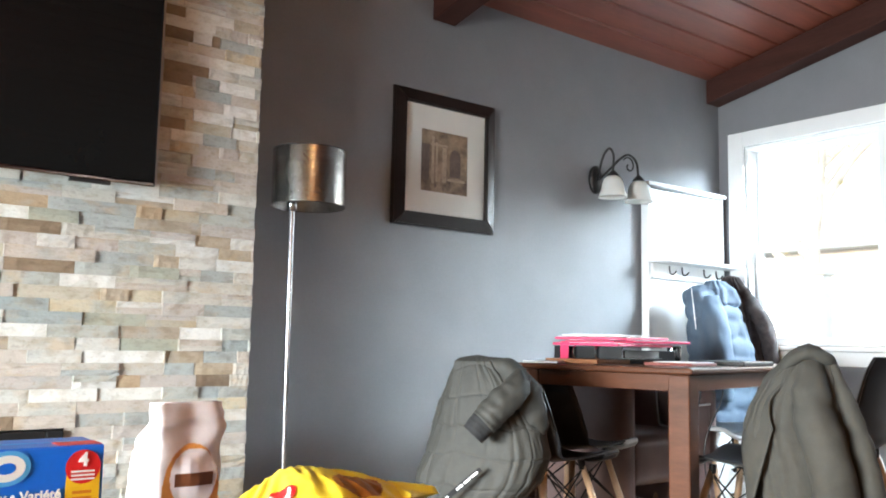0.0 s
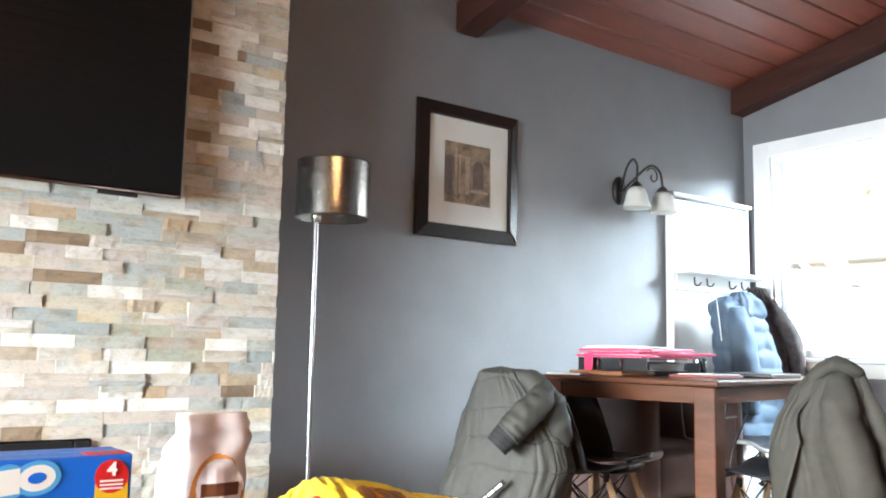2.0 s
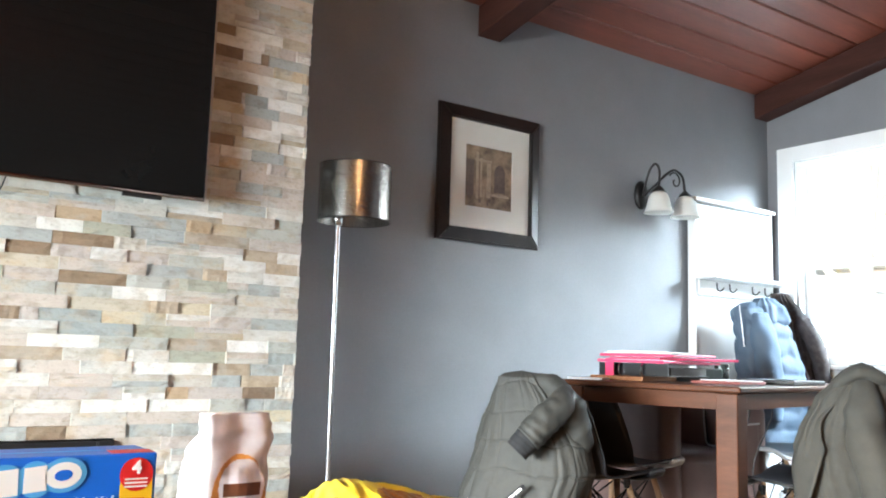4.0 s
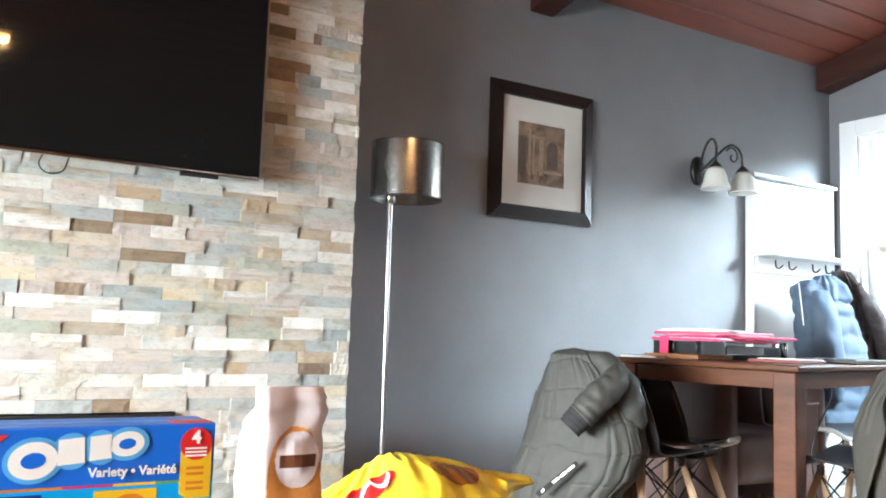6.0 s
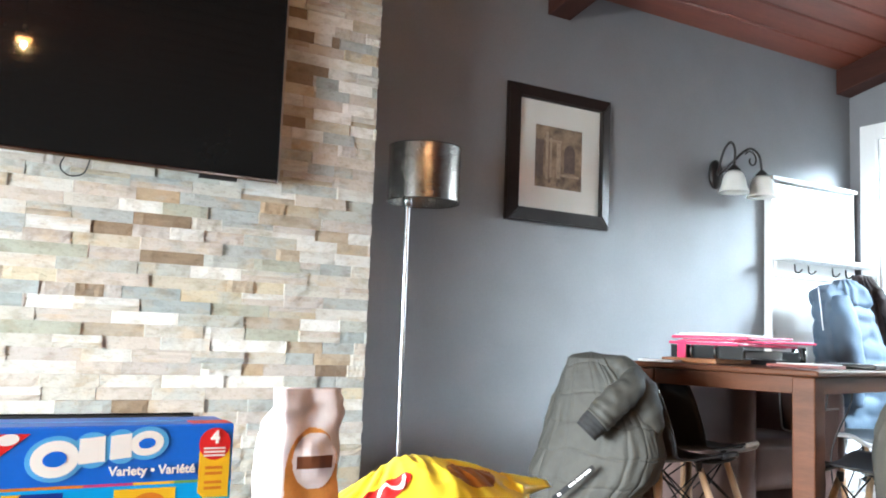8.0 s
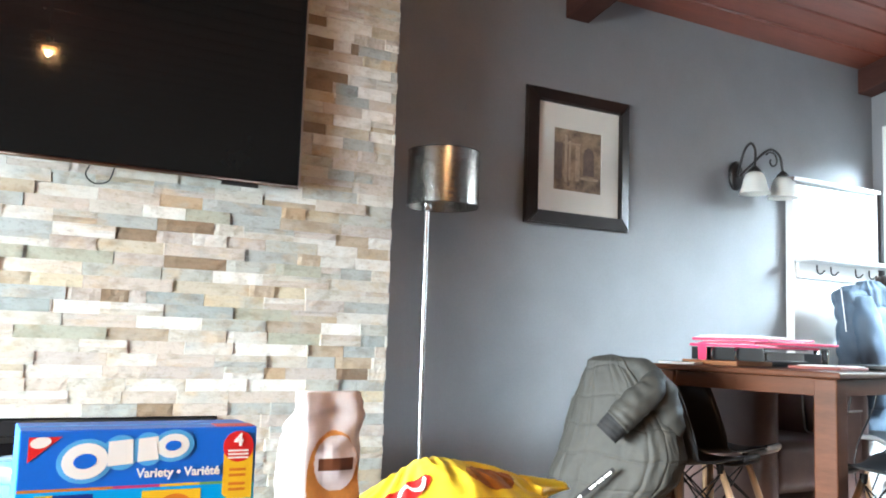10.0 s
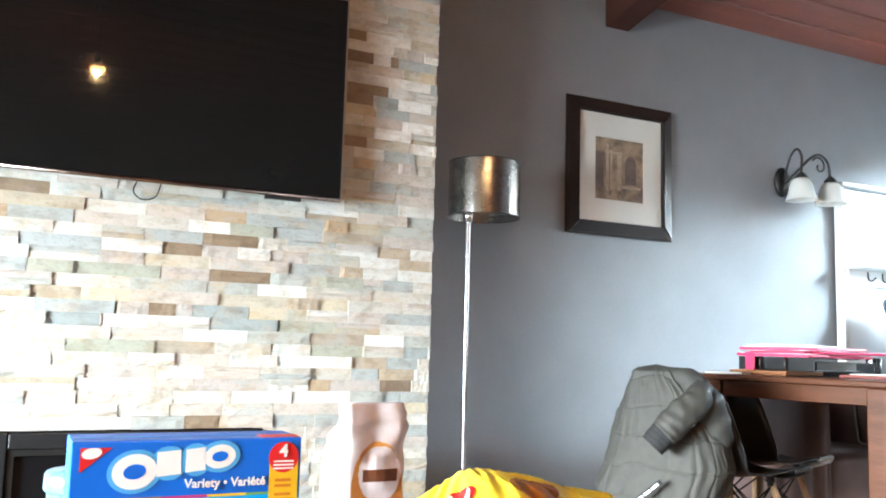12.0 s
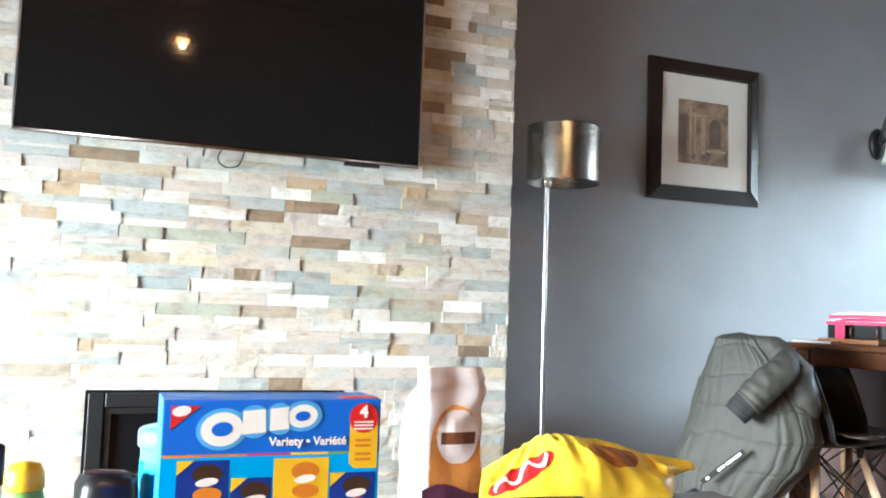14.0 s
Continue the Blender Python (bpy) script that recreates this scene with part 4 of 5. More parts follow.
tg.matrix_basis = pose(*slant(J, -0.060, 0.155, 0.362), 0, 0, J - 4) @ pose(0, 0, 0, 0, -41, 0)
for a, b in ((-0.066, -0.054), (-0.018, 0.008), (0.014, 0.040), (0.045, 0.072)):
    part("lettering_bar", box(a, b, -0.0045, -0.0032, -0.004, 0.004), M_CWHITE, tg, "white bar of unreadable lettering")
part("zip_pull", tube([slant(J, -0.122, 0.150, 0.305), slant(J, -0.128, 0.148, 0.275)], 0.003, 6), M_BEZEL, jk, "thin silver zip pull")
part("hem_rib", sleeve([slant(J, -0.175, 0.075, 0.255), slant(J, -0.145, 0.085, 0.215), slant(J, -0.10, 0.09, 0.175)], [0.03, 0.042, 0.036], crease=0.004), M_RIB, jk, "black ribbed hem", True)

# second jacket
j2 = thing("olive_jacket", 3.18, 1.60, 0.0, 0, "olive green cotton jacket hung over a chair back", "jacket")
K = -61.5
part("body", drape([hung(K, -48, 0.838, -0.025, 0.030, 0.025), hung(K, -48, 0.818, -0.025, 0.060, 0.045), hung(K, -48, 0.79, -0.030, 0.080, 0.055), hung(K, -48, 0.726, -0.045, 0.120, 0.075), hung(K, -48, 0.626, -0.050, 0.166, 0.09),
                    hung(K, -48, 0.561, -0.045, 0.190, 0.10), hung(K, -48, 0.496, -0.034, 0.193, 0.105), hung(K, -48, 0.342, -0.006, 0.195, 0.11), hung(K, -48, 0.20, 0.0, 0.196, 0.11)],
                   n=200, rows=140, fold=0.006, fold_scale=(2.6, 0.10), seed=8.5, power=2.4, crease=0.007), M_OLIVE2, j2, smooth=True)
part("sleeve", sleeve([slant(K, -0.025, 0.01, 0.80), slant(K, -0.020, 0.06, 0.72), slant(K, -0.012, 0.095, 0.62), slant(K, 0.022, 0.115, 0.49), slant(K, 0.050, 0.12, 0.35), slant(K, 0.065, 0.12, 0.22)], [0.035, 0.056, 0.066, 0.070, 0.068, 0.062], n=40, crease=0.005, seed=5.0), M_OLIVE2, j2, smooth=True)
flap = bmesh.new()
grid = []
for i in range(37):
    z = 0.755 - 0.555 * i / 36
    q = (0.755 - z) / 0.555
    left = -0.10 - 0.145 * math.sin(min(1.0, q * 2.1) * math.pi / 2) + 0.05 * max(0.0, q - 0.48)
    right = -0.085 - 0.16 * q - 0.035 * math.sin(math.pi * min(1.0, q * 3.0))
    right = max(right, left + 0.028)
    grid.append([flap.verts.new(slant(K, left + (right - left) * j / 8, 0.030 + 0.105 * (j / 8) ** 0.7 * min(1.0, 0.35 + 2 * q) + 0.004 * noise.noise(Vector((j * 0.3, z * 14, 3))), z)) for j in range(9)])
for a, b in zip(grid, grid[1:]):
    for j in range(8):
        flap.faces.new((a[j], a[j + 1], b[j + 1], b[j]))
bmesh.ops.recalc_face_normals(flap, faces=flap.faces)
bmesh.ops.solidify(flap, geom=flap.faces[:], thickness=0.006)
part("front_flap", flap, M_OLIVE2, j2, "open front edge", True)
part("back_fold", sleeve([slant(K, 0.045, 0.02, 0.78), slant(K, 0.085, 0.04, 0.66), slant(K, 0.125, 0.05, 0.52), slant(K, 0.155, 0.06, 0.36), slant(K, 0.165, 0.06, 0.2)], [0.016, 0.028, 0.036, 0.040, 0.042], n=28, crease=0.004, seed=19.0), M_OLIVE2, j2, smooth=True)
part("collar", sleeve([slant(K, -0.105, 0.03, 0.755), slant(K, -0.085, 0.055, 0.785), slant(K, -0.03, 0.06, 0.815), slant(K, 0.03, 0.04, 0.80), slant(K, 0.05, 0.0, 0.785)], [0.012, 0.018, 0.022, 0.02, 0.012], crease=0.003, seed=25.0), M_OLIVE2, j2, smooth=True)

# brown leather armchair behind the table
arm = thing("leather_armchair", 3.76, 2.90, 0.0, 0, "brown leather armchair standing against the grey wall", "armchair")
part("seat", box(-0.30, 0.24, -0.28, 0.15, 0.20, 0.43, 0.05), M_LEATHER, arm, smooth=True)
part("backrest", box(-0.34, 0.30, 0.12, 0.27, 0.10, 0.73, 0.06), M_LEATHER, arm, smooth=True)
part("arm", box(-0.40, -0.27, -0.30, 0.20, 0.05, 0.70, 0.055), M_LEATHER, arm, smooth=True)
part("arm", box(0.20, 0.34, -0.30, 0.20, 0.05, 0.66, 0.055), M_LEATHER, arm, smooth=True)
part("side_pocket", box(0.06, 0.22, -0.325, -0.295, 0.10, 0.56, 0.012), M_LEATHER, arm, "leather pocket with a pale edge")
part("pocket_piping", tube([(0.065, -0.327, 0.555), (0.215, -0.327, 0.56)], 0.005, 6), M_RIM, arm)
for sx, sy in ((-0.33, -0.24), (0.27, -0.24), (-0.33, 0.2), (0.27, 0.2)):
    part("foot", box(sx - 0.025, sx + 0.025, sy - 0.025, sy + 0.025, 0, 0.06, 0.004), M_DKBOX, arm)

# things on the dining table
def flat(name, x, y, turn, z, w_, d_, h_, mat, label, category, bevel=0.003):
    t_ = thing(name, x, y, z, turn, label, category)
    part("body", box(-w_ / 2, w_ / 2, -d_ / 2, d_ / 2, 0, h_, bevel), mat, t_)
    return t_


flat("clipboard", 3.05, 2.51, 8, TZ + 0.001, 0.24, 0.25, 0.018, M_TAN, "tan wooden board under a stack of binders", "board")
bn = thing("ring_binder", 3.16, 2.50, TZ + 0.020, 10, "black ring binder with chrome rings lying on a board", "binder")
part("lower_cover", box(-0.15, 0.17, -0.16, 0.16, 0, 0.004, 0.001), M_BLACK, bn)
part("upper_cover", box(-0.15, 0.17, -0.16, 0.16, 0.046, 0.05, 0.001), M_BLACK, bn)
part("spine", box(-0.155, -0.151, -0.16, 0.16, 0, 0.05, 0.001), M_BLACK, bn)
part("sheets", box(-0.12, 0.16, -0.15, 0.15, 0.005, 0.034), M_DKBOX, bn)
for yy in (-0.05, 0.055):
    part("ring", tube(bend([(-0.158, yy, 0.002), (-0.170, yy, 0.012), (-0.172, yy, 0.026), (-0.170, yy, 0.040), (-0.158, yy, 0.050)], 4), 0.0045, 8), M_CHROME, bn, "chrome ring")
b2 = flat("black_binder", 3.34, 2.50, -12, TZ + 0.001, 0.24, 0.22, 0.055, M_BLACK, "black binder lying on the dining table", "binder")
for k, (dx, dy, tn, dz) in enumerate(((0.0, 0.0, 6, 0.0), (0.05, -0.03, -10, 0.013), (0.02, 0.02, 14, 0.026))):
    pf = thing("pink_folder", 3.16 + dx, 2.47 + dy, TZ + 0.072 + dz, tn, "bright pink plastic folder on a stack of binders", "folder", "pink folders")
    bm = bmesh.new()
    add_box(bm, -0.20, 0.20, -0.16, 0.16, 0, 0.010, 0.003)
    for v in bm.verts:
        v.co.z += 0.010 * noise.noise(v.co * 5 + Vector((k, 0, 0)))
    part("cover", bm, M_PINK, pf)
    part("sheets", box(-0.185, 0.195, -0.15, 0.15, 0.0105, 0.0125), M_PAPER, pf)
fl = thing("pink_folder", 2.965, 2.47, TZ + 0.003, 6, "pink plastic flap hanging from a stack of folders", "folder", "pink folders")
part("cover", box(-0.003, 0.003, 0.06, 0.10, 0, 0.085, 0.001), M_PINK, fl)
pp = flat("loose_papers", 3.14, 2.50, 20, TZ + 0.113, 0.20, 0.29, 0.004, M_PAPER, "loose white papers on pink folders", "paper", 0.0)
cv = flat("grey_booklet", 3.12, 2.52, 35, TZ + 0.1175, 0.14, 0.20, 0.004, M_GREYCOAT, "pale grey booklet on loose papers", "booklet", 0.001)
ph_ = thing("phone", 2.845, 2.555, TZ + 0.001, 20, "dark phone with a pale edge lying on the table", "phone")
part("case", box(-0.04, 0.04, -0.075, 0.075, 0, 0.009, 0.003), M_RIM, ph_)
part("screen", box(-0.036, 0.036, -0.071, 0.071, 0.0091, 0.0105), M_GLOSSBLACK, ph_)
flat("red_folder", 3.235, 2.19, 10, TZ + 0.001, 0.22, 0.20, 0.011, M_REDCARD, "dull red card folder lying on the dining table", "folder", 0.002)
flat("paper_sheet", 3.275, 2.205, 4, TZ + 0.0125, 0.20, 0.15, 0.003, M_PAPER, "white paper lying on a red folder", "paper", 0.001)
flat("closed_laptop", 3.62, 2.22, 12, TZ + 0.001, 0.34, 0.24, 0.018, M_BLACK, "closed black laptop on the dining table", "laptop", 0.004)
gl = thing("drinking_glass", 3.50, 2.42, TZ + 0.001, 0, "small clear drinking glass on the table", "glass")
part("bowl", lathe([(0.022, 0.0), (0.026, 0.004), (0.032, 0.075), (0.030, 0.075), (0.024, 0.008)], 24), M_CRYSTAL, gl, smooth=True)

for x, y, dx, dy in ((3.46, 2.27, -0.05, 0.03), (3.60, 2.26, -0.06, 0.04)):
    cord = thing("power_cord", x, y, 0.0, 0, "thin black power cord hanging under the dining table", "cord", "cords under the table")
    part("cable", tube(bend([(0, 0, TZ - 0.026), (0.01, 0.0, 0.62), (dx, dy, 0.42), (dx * 0.6, dy, 0.22), (0.02, 0.05, 0.03), (0.09, 0.10, 0.005), (0.22, 0.14, 0.004)]), 0.0035, 8), M_BLACK, cord, smooth=True)

# ---- coffee table and snacks ----
CT = 0.50
coffee = thing("coffee_table", 0.70, 1.17, 0, 0, "dark grey-brown wooden coffee table", "coffee table")
part("tabletop", box(-0.85, 0.78, -0.33, 0.255, CT - 0.035, CT, 0.006), M_COFFEE, coffee)
for sx in (-0.78, 0.71):
    for sy in (-0.27, 0.205):
        part("leg", box(sx - 0.035, sx + 0.035, sy - 0.035, sy + 0.035, 0, CT - 0.037, 0.004), M_COFFEE, coffee)
part("apron", box(-0.74, 0.67, -0.30, -0.28, CT - 0.11, CT - 0.037), M_COFFEE, coffee)
part("apron", box(-0.74, 0.67, 0.21, 0.23, CT - 0.11, CT - 0.037), M_COFFEE, coffee)

# cookie box
BX0, BX1, BY0, BY1, BZ1 = 0.442, 0.662, 0.933, 1.005, 0.7275
ck = thing("cookie_box", (BX0 + BX1) / 2, BY0, CT + 0.001, 0, "blue cardboard variety cookie box standing on the coffee table", "cookie box")
bw, bh = (BX1 - BX0) / 2, BZ1 - CT - 0.001
part("carton", box(-bw, bw, 0.0, BY1 - BY0, 0, bh, 0.0015), M_CBLUE, ck)


def prt(name, outline, mat, layer, label=""):
    ob = part(name, plate(outline, 0.00015), mat, ck, label)
    ob.location = (0, -0.0002 - 0.00024 * layer, 0)
    return ob


top = bh
band = top - 0.053
prt("lower_panel", rect(-bw + 0.001, bw - 0.001, 0.002, band - 0.003), M_CCYAN, 0, "bright blue lower panel")
for a, b, mm in ((-1, -0.25, M_CORANGE), (-0.25, 0.15, M_CPINK), (0.15, 0.5, M_CYELLOW), (0.5, 0.8, M_CGREEN)):
    prt("stripe", rect(a * (bw - 0.001), b * (bw - 0.001), band - 0.0028, band - 0.0003), mm, 0)
prt("corner_flash", [(-bw + 0.008, top - 0.006), (-bw + 0.036, top - 0.006), (-bw + 0.008, top - 0.029)], M_CRED, 0, "red corner triangle")
prt("corner_emblem", oval(-bw + 0.018, top - 0.011, 0.009, 0.005, 10), M_CWHITE, 1, "plain white oval emblem")
# brand mark as plain shapes, rising to the right
mark = ((-0.053, -0.029, 0.0205, 0.0165), (-0.0216, -0.022, 0.0125, 0.0125), (0.0035, -0.0195, 0.0105, 0.012), (0.0267, -0.017, 0.0155, 0.0115))
for i, (cx, cz, a, b) in enumerate(mark):
    prt("mark_glow", oval(cx, top + cz, a + 0.0045, b + 0.004, 8), M_CPALE, 1 + 0.2 * i, "pale blue outline of the mark")
for i, (cx, cz, a, b) in enumerate(mark):
    if i in (0, 3):
        prt("mark_shape", oval(cx, top + cz, a, b, 8), M_CWHITE, 2.6, "plain white shape of the mark")
        prt("mark_hole", oval(cx, top + cz, a * 0.5, b * 0.42, 8), M_CBLUE, 3.6)
    else:
        prt("mark_shape", [(cx - a * 0.92, top + cz - b), (cx + a * 0.92, top + cz - b + 0.002), (cx + a * 0.84, top + cz + b), (cx - a * 0.92, top + cz + b - 0.002)], M_CWHITE, 2.6, "plain white shape of the mark")
words("lettering", "Variety \u2022 Vari\u00e9t\u00e9", 0.0118, M_CWHITE, ck, pose(0.0335, -0.0012, top - 0.0425, 90, 0, 0), 0.0003, "white lettering")
prt("badge_yellow", [(0.077, top - 0.066), (0.083, top - 0.071), (bw - 0.003, top - 0.071), (bw - 0.003, top - 0.018), (0.077, top - 0.026)], M_CYELLOW, 1, "yellow badge")
prt("badge_red", oval(0.0915, top - 0.0195, 0.0155, 0.0155), M_CRED, 2, "red round badge")
words("lettering", "4", 0.017, M_CWHITE, ck, pose(0.0915, -0.0012, top - 0.0135, 90, 0, 0), 0.0006, "white figure")
for k in range(3):
    prt("badge_bar", rect(0.081, 0.102, top - 0.0245 - 0.0035 * k, top - 0.0228 - 0.0035 * k), M_CWHITE, 3, "bar of unreadable lettering")
for k in range(4):
    z = top - 0.041 - 0.0055 * k - (0.003 if k > 1 else 0)
    prt("badge_bar", rect(0.083, 0.1, z - 0.0028, z), M_CORANGE, 3, "bar of unreadable lettering")
# pouches printed on the lower panel
for x0, x1, z1, mm, cc in ((-0.094, -0.044, band - 0.006, M_CNAVY, M_CCOOKIE), (-0.042, -0.002, band - 0.024, M_CNAVY, M_CCOOKIE), (0.0, 0.056, band - 0.006, M_CYELLOW, M_CORANGE), (0.058, 0.106, band - 0.022, M_CNAVY, M_CCOOKIE)):
    prt("pouch", rect(x0, x1, z1 - 0.07, z1), mm, 1)
    prt("pouch_corner", [(x0, z1), (x0 + 0.016, z1), (x0, z1 - 0.014)], M_CYELLOW, 2)
    prt("pouch_cookie", oval((x0 + x1) / 2 + 0.004, z1 - 0.013, 0.0145, 0.009), cc, 2)
    prt("pouch_emblem", oval((x0 + x1) / 2 + 0.004, z1 - 0.021, 0.011, 0.004, 8), M_CWHITE, 3)
    prt("pouch_cookie", oval((x0 + x1) / 2 + 0.005, z1 - 0.033, 0.014, 0.007), M_CORANGE, 2)
part("top_flash", box(0.07, bw - 0.001, 0.004, 0.03, bh + 0.0001, bh + 0.0005), M_CRED, ck)
part("top_seam", box(-bw + 0.001, bw - 0.001, 0.030, 0.033, bh + 0.0001, bh + 0.0006), M_CPALE, ck)


# snack bag: gusseted paper bag with a folded top
def snack_bag():
    bag = thing("snack_bag", 0.803, 1.187, CT + 0.001, 0, "pale gusseted snack bag with orange print, top folded", "snack bag")
    corner, right, left = Vector((0, 0, 0)), Vector((0.090, 0.006, 0)), Vector((-0.012, 0.066, 0))
    def ring(z, pinch, lean, swell):
        out = []
        base = [corner, right, right + left, left]
        mid = (right + left) / 2
        for i in range(4):
            a, b = base[i], base[(i + 1) % 4]
            for k in range(8):
                p = a.lerp(b, k / 8)
                off = p - mid
                across = left.normalized()
                off -= left * (((p - corner).dot(across) / left.length) * pinch)
                p = mid + off * (1 + swell * (1 if 0 < k < 8 else 0.4))
                n3 = noise.noise(Vector((p.x * 28, p.y * 28, z * 28)))
                n4 = 0.35 - abs(noise.noise(Vector((p.x * 45 + 7, p.y * 45, z * 60))))
                p = p + off.normalized() * (0.005 * n3 * (1 + 1.5 * pinch) + 0.007 * n4 * min(1.0, max(0.0, (z - 0.13) / 0.05)))
                out.append(Vector((p.x + lean, p.y, z)))
        return out
    levels = [(0.0, 0, 0, 0.0), (0.03, 0, 0, 0.015), (0.08, 0, 0, 0.025), (0.12, 0.0, 0, 0.025), (0.15, 0.04, 0, 0.02), (0.17, 0.16, 0, 0.01), (0.19, 0.36, 0.0, 0.0), (0.205, 0.52, 0.0, 0.0), (0.215, 0.62, 0.0, -0.01), (0.225, 0.66, 0.0, -0.01), (0.235, 0.70, -0.001, -0.01), (0.243, 0.80, -0.002, -0.02)]
    fine = []
    for a, b in zip(levels, levels[1:]):
        for k in range(3):
            fine.append(tuple(a[i] + (b[i] - a[i]) * k / 3 for i in range(4)))
    fine.append(levels[-1])
    pts = [ring(*q) for q in fine]
    bm = bmesh.new()
    vs = [[bm.verts.new(p) for p in r] for r in pts]
    for a, b in zip(vs, vs[1:]):
        for i in range(32):
            bm.faces.new((a[i], a[(i + 1) % 32], b[(i + 1) % 32], b[i]))
    bm.faces.new(vs[0][::-1])
    bm.faces.new(vs[-1])
    part("bag", bm, M_SNACK, bag, smooth=True)
    # printed front: patches on the front panel, from the corner to the right edge
    out_n = Vector((right.y, -right.x, 0)).normalized()
    def surf(u, z):
        j = max(i for i in range(len(fine) - 1) if fine[i][0] <= z + 1e-9)
        q = (z - fine[j][0]) / (fine[j + 1][0] - fine[j][0])
        k = max(0.0, min(7.999, u * 8))
        i = int(k)
        f = lambda r: r[i].lerp(r[i + 1], k - i)
        return f(pts[j]).lerp(f(pts[j + 1]), q)
    def patch(name, inside, mat, lift, label, nu=70, nz=110, z0=0.004, z1=0.19):
        pb = bmesh.new()
        grid = {}
        for a in range(nu):
            for b in range(nz):
                u, z = (a + 0.5) / nu, z0 + (z1 - z0) * (b + 0.5) / nz
                if inside(u, z):
                    cs = []
                    for da, db in ((0, 0), (1, 0), (1, 1), (0, 1)):
                        key = (a + da, b + db)
                        if key not in grid:
                            grid[key] = pb.verts.new(surf(min(0.999, (a + da) / nu), z0 + (z1 - z0) * (b + db) / nz) + out_n * lift)
                        cs.append(grid[key])
                    pb.faces.new(cs)
        return part(name, pb, mat, bag, label, True)
    patch("orange_print", lambda u, z: ((u - 0.55) / 0.44) ** 2 + ((z - 0.124) / 0.066) ** 2 < 1 or (u > 0.12 and 0.045 < z < 0.10 + 0.02 * u), M_SNACKOR, 0.0012, "orange printed oval")
    patch("emblem", lambda u, z: ((u - 0.58) / 0.36) ** 2 + ((z - 0.146) / 0.038) ** 2 < 1, M_SNACK, 0.0022, "pale oval emblem")
    patch("emblem_bar", lambda u, z: abs(u - 0.58) < 0.29 and abs(z - 0.144) < 0.0085, M_SNACKBAR, 0.0032, "plain brown bar in place of a brand name")
    patch("purple_print", lambda u, z: z < 0.074 + 0.008 * math.sin(u * 5) and z > 0.012, M_SNACKPU, 0.0017, "dark purple printed foot")
    return bag


snack_bag()


# chip bag: a crumpled pillow pack lying down
def chip_bag():
    bag = thing("chip_bag", 1.116, 1.36, CT + 0.002, -7, "glossy yellow chip bag lying crumpled on the coffee table", "chip bag")
    L, W, H = 0.198, 0.125, 0.041
    tilt = pose(0, 0, 0, 14, 0, 0)
    def surf(u, v, side):
        # u along, v across, side +1 above
        e = (max(0.0, 1 - abs(u - 0.04) / 1.04) ** 1.1 if u < 0.04 else max(0.0, 1 - ((u - 0.04) / 0.96) ** 2.2) ** 0.9) * max(0.0, (1 - abs(v) ** 2.6)) ** 0.6
        z = side * H * e
        fan = math.atan2(v - 1.7, u - 0.1) * 1.5
        cr = noise.noise(Vector((u * 2.6, v * 2.0, side + 4))) * 0.004 + (0.35 - abs(noise.noise(Vector((fan * 7.0, v * 0.9, side + 9))))) * 0.017 + (0.4 - abs(noise.noise(Vector((u * 8, v * 5, side + 2))))) * 0.0025 - 0.003
        z += side * cr * min(1.0, 3 * e) if side > 0 else 0
        end = max(0.0, abs(u) - 0.72) / 0.28
        z += 0.0025 * math.sin(v * 20 + u * 6) * end + 0.010 * end * (0.4 if u > 0 else -0.6)
        x = u * L * (1 + 0.03 * noise.noise(Vector((v * 3, u, 1))))
        far = max(0.0, (abs(u - 0.06) - 0.04) / 1.0)
        y = v * W * (1 - 0.30 * end ** 1.5 - (0.48 * end if u > 0 else 0)) * (1 - (0.75 * far if v > 0 else 0.1 * far))
        p = tilt @ Vector((x, y, z * (1.0 if side > 0 else 0.75)))
        return p + Vector((0, 0, 0.045 + 0.012 * (1 - abs(u)) - 0.034 * max(0.0, -u - 0.05) + 0.014 * max(0.0, u)))
    bm = bmesh.new()
    nu, nv = 72, 44
    for side in (1, -1):
        g = [[bm.verts.new(surf(-1 + 2 * i / nu, -1 + 2 * j / nv, side)) for j in range(nv + 1)] for i in range(nu + 1)]
        for i in range(nu):
            for j in range(nv):
                bm.faces.new((g[i][j], g[i + 1][j], g[i + 1][j + 1], g[i][j + 1]))
    bmesh.ops.remove_doubles(bm, verts=bm.verts, dist=0.0008)
    for v in bm.verts:
        v.co.z = max(v.co.z, 0.0)
    part("bag", bm, M_BAG, bag, smooth=True)
    seal = bmesh.new()
    rows = []
    for i in range(9):
        q = i / 8
        ring = []
        for side in (1, -1):
            for j in range(13):
                v = (-1 + j / 6) * side
                ring.append(seal.verts.new((0.165 + 0.075 * q, v * (0.058 - 0.062 * q + 0.032 * q * q), 0.060 + 0.008 * q + side * (0.020 * (1 - q) + 0.0015) * (1 - 0.7 * v * v) + 0.004 * math.sin(5 * v + 3 * q))))
        rows.append(ring)
    for a, b in zip(rows, rows[1:]):
        for j in range(26):
            seal.faces.new((a[j], a[(j + 1) % 26], b[(j + 1) % 26], b[j]))
    seal.faces.new(rows[0][::-1])
    seal.faces.new(rows[-1])
    part("end_seal", seal, M_BAG, bag, "pinched yellow foil end", True)

    def patch(name, inside, mat, lift, label):
        pb, grid = bmesh.new(), {}
        n = 130
        for i in range(n):
            for j in range(n):
                u, v = -1 + 2 * (i + 0.5) / n, -1 + 2 * (j + 0.5) / n
                if inside(u, v):
                    cs = []
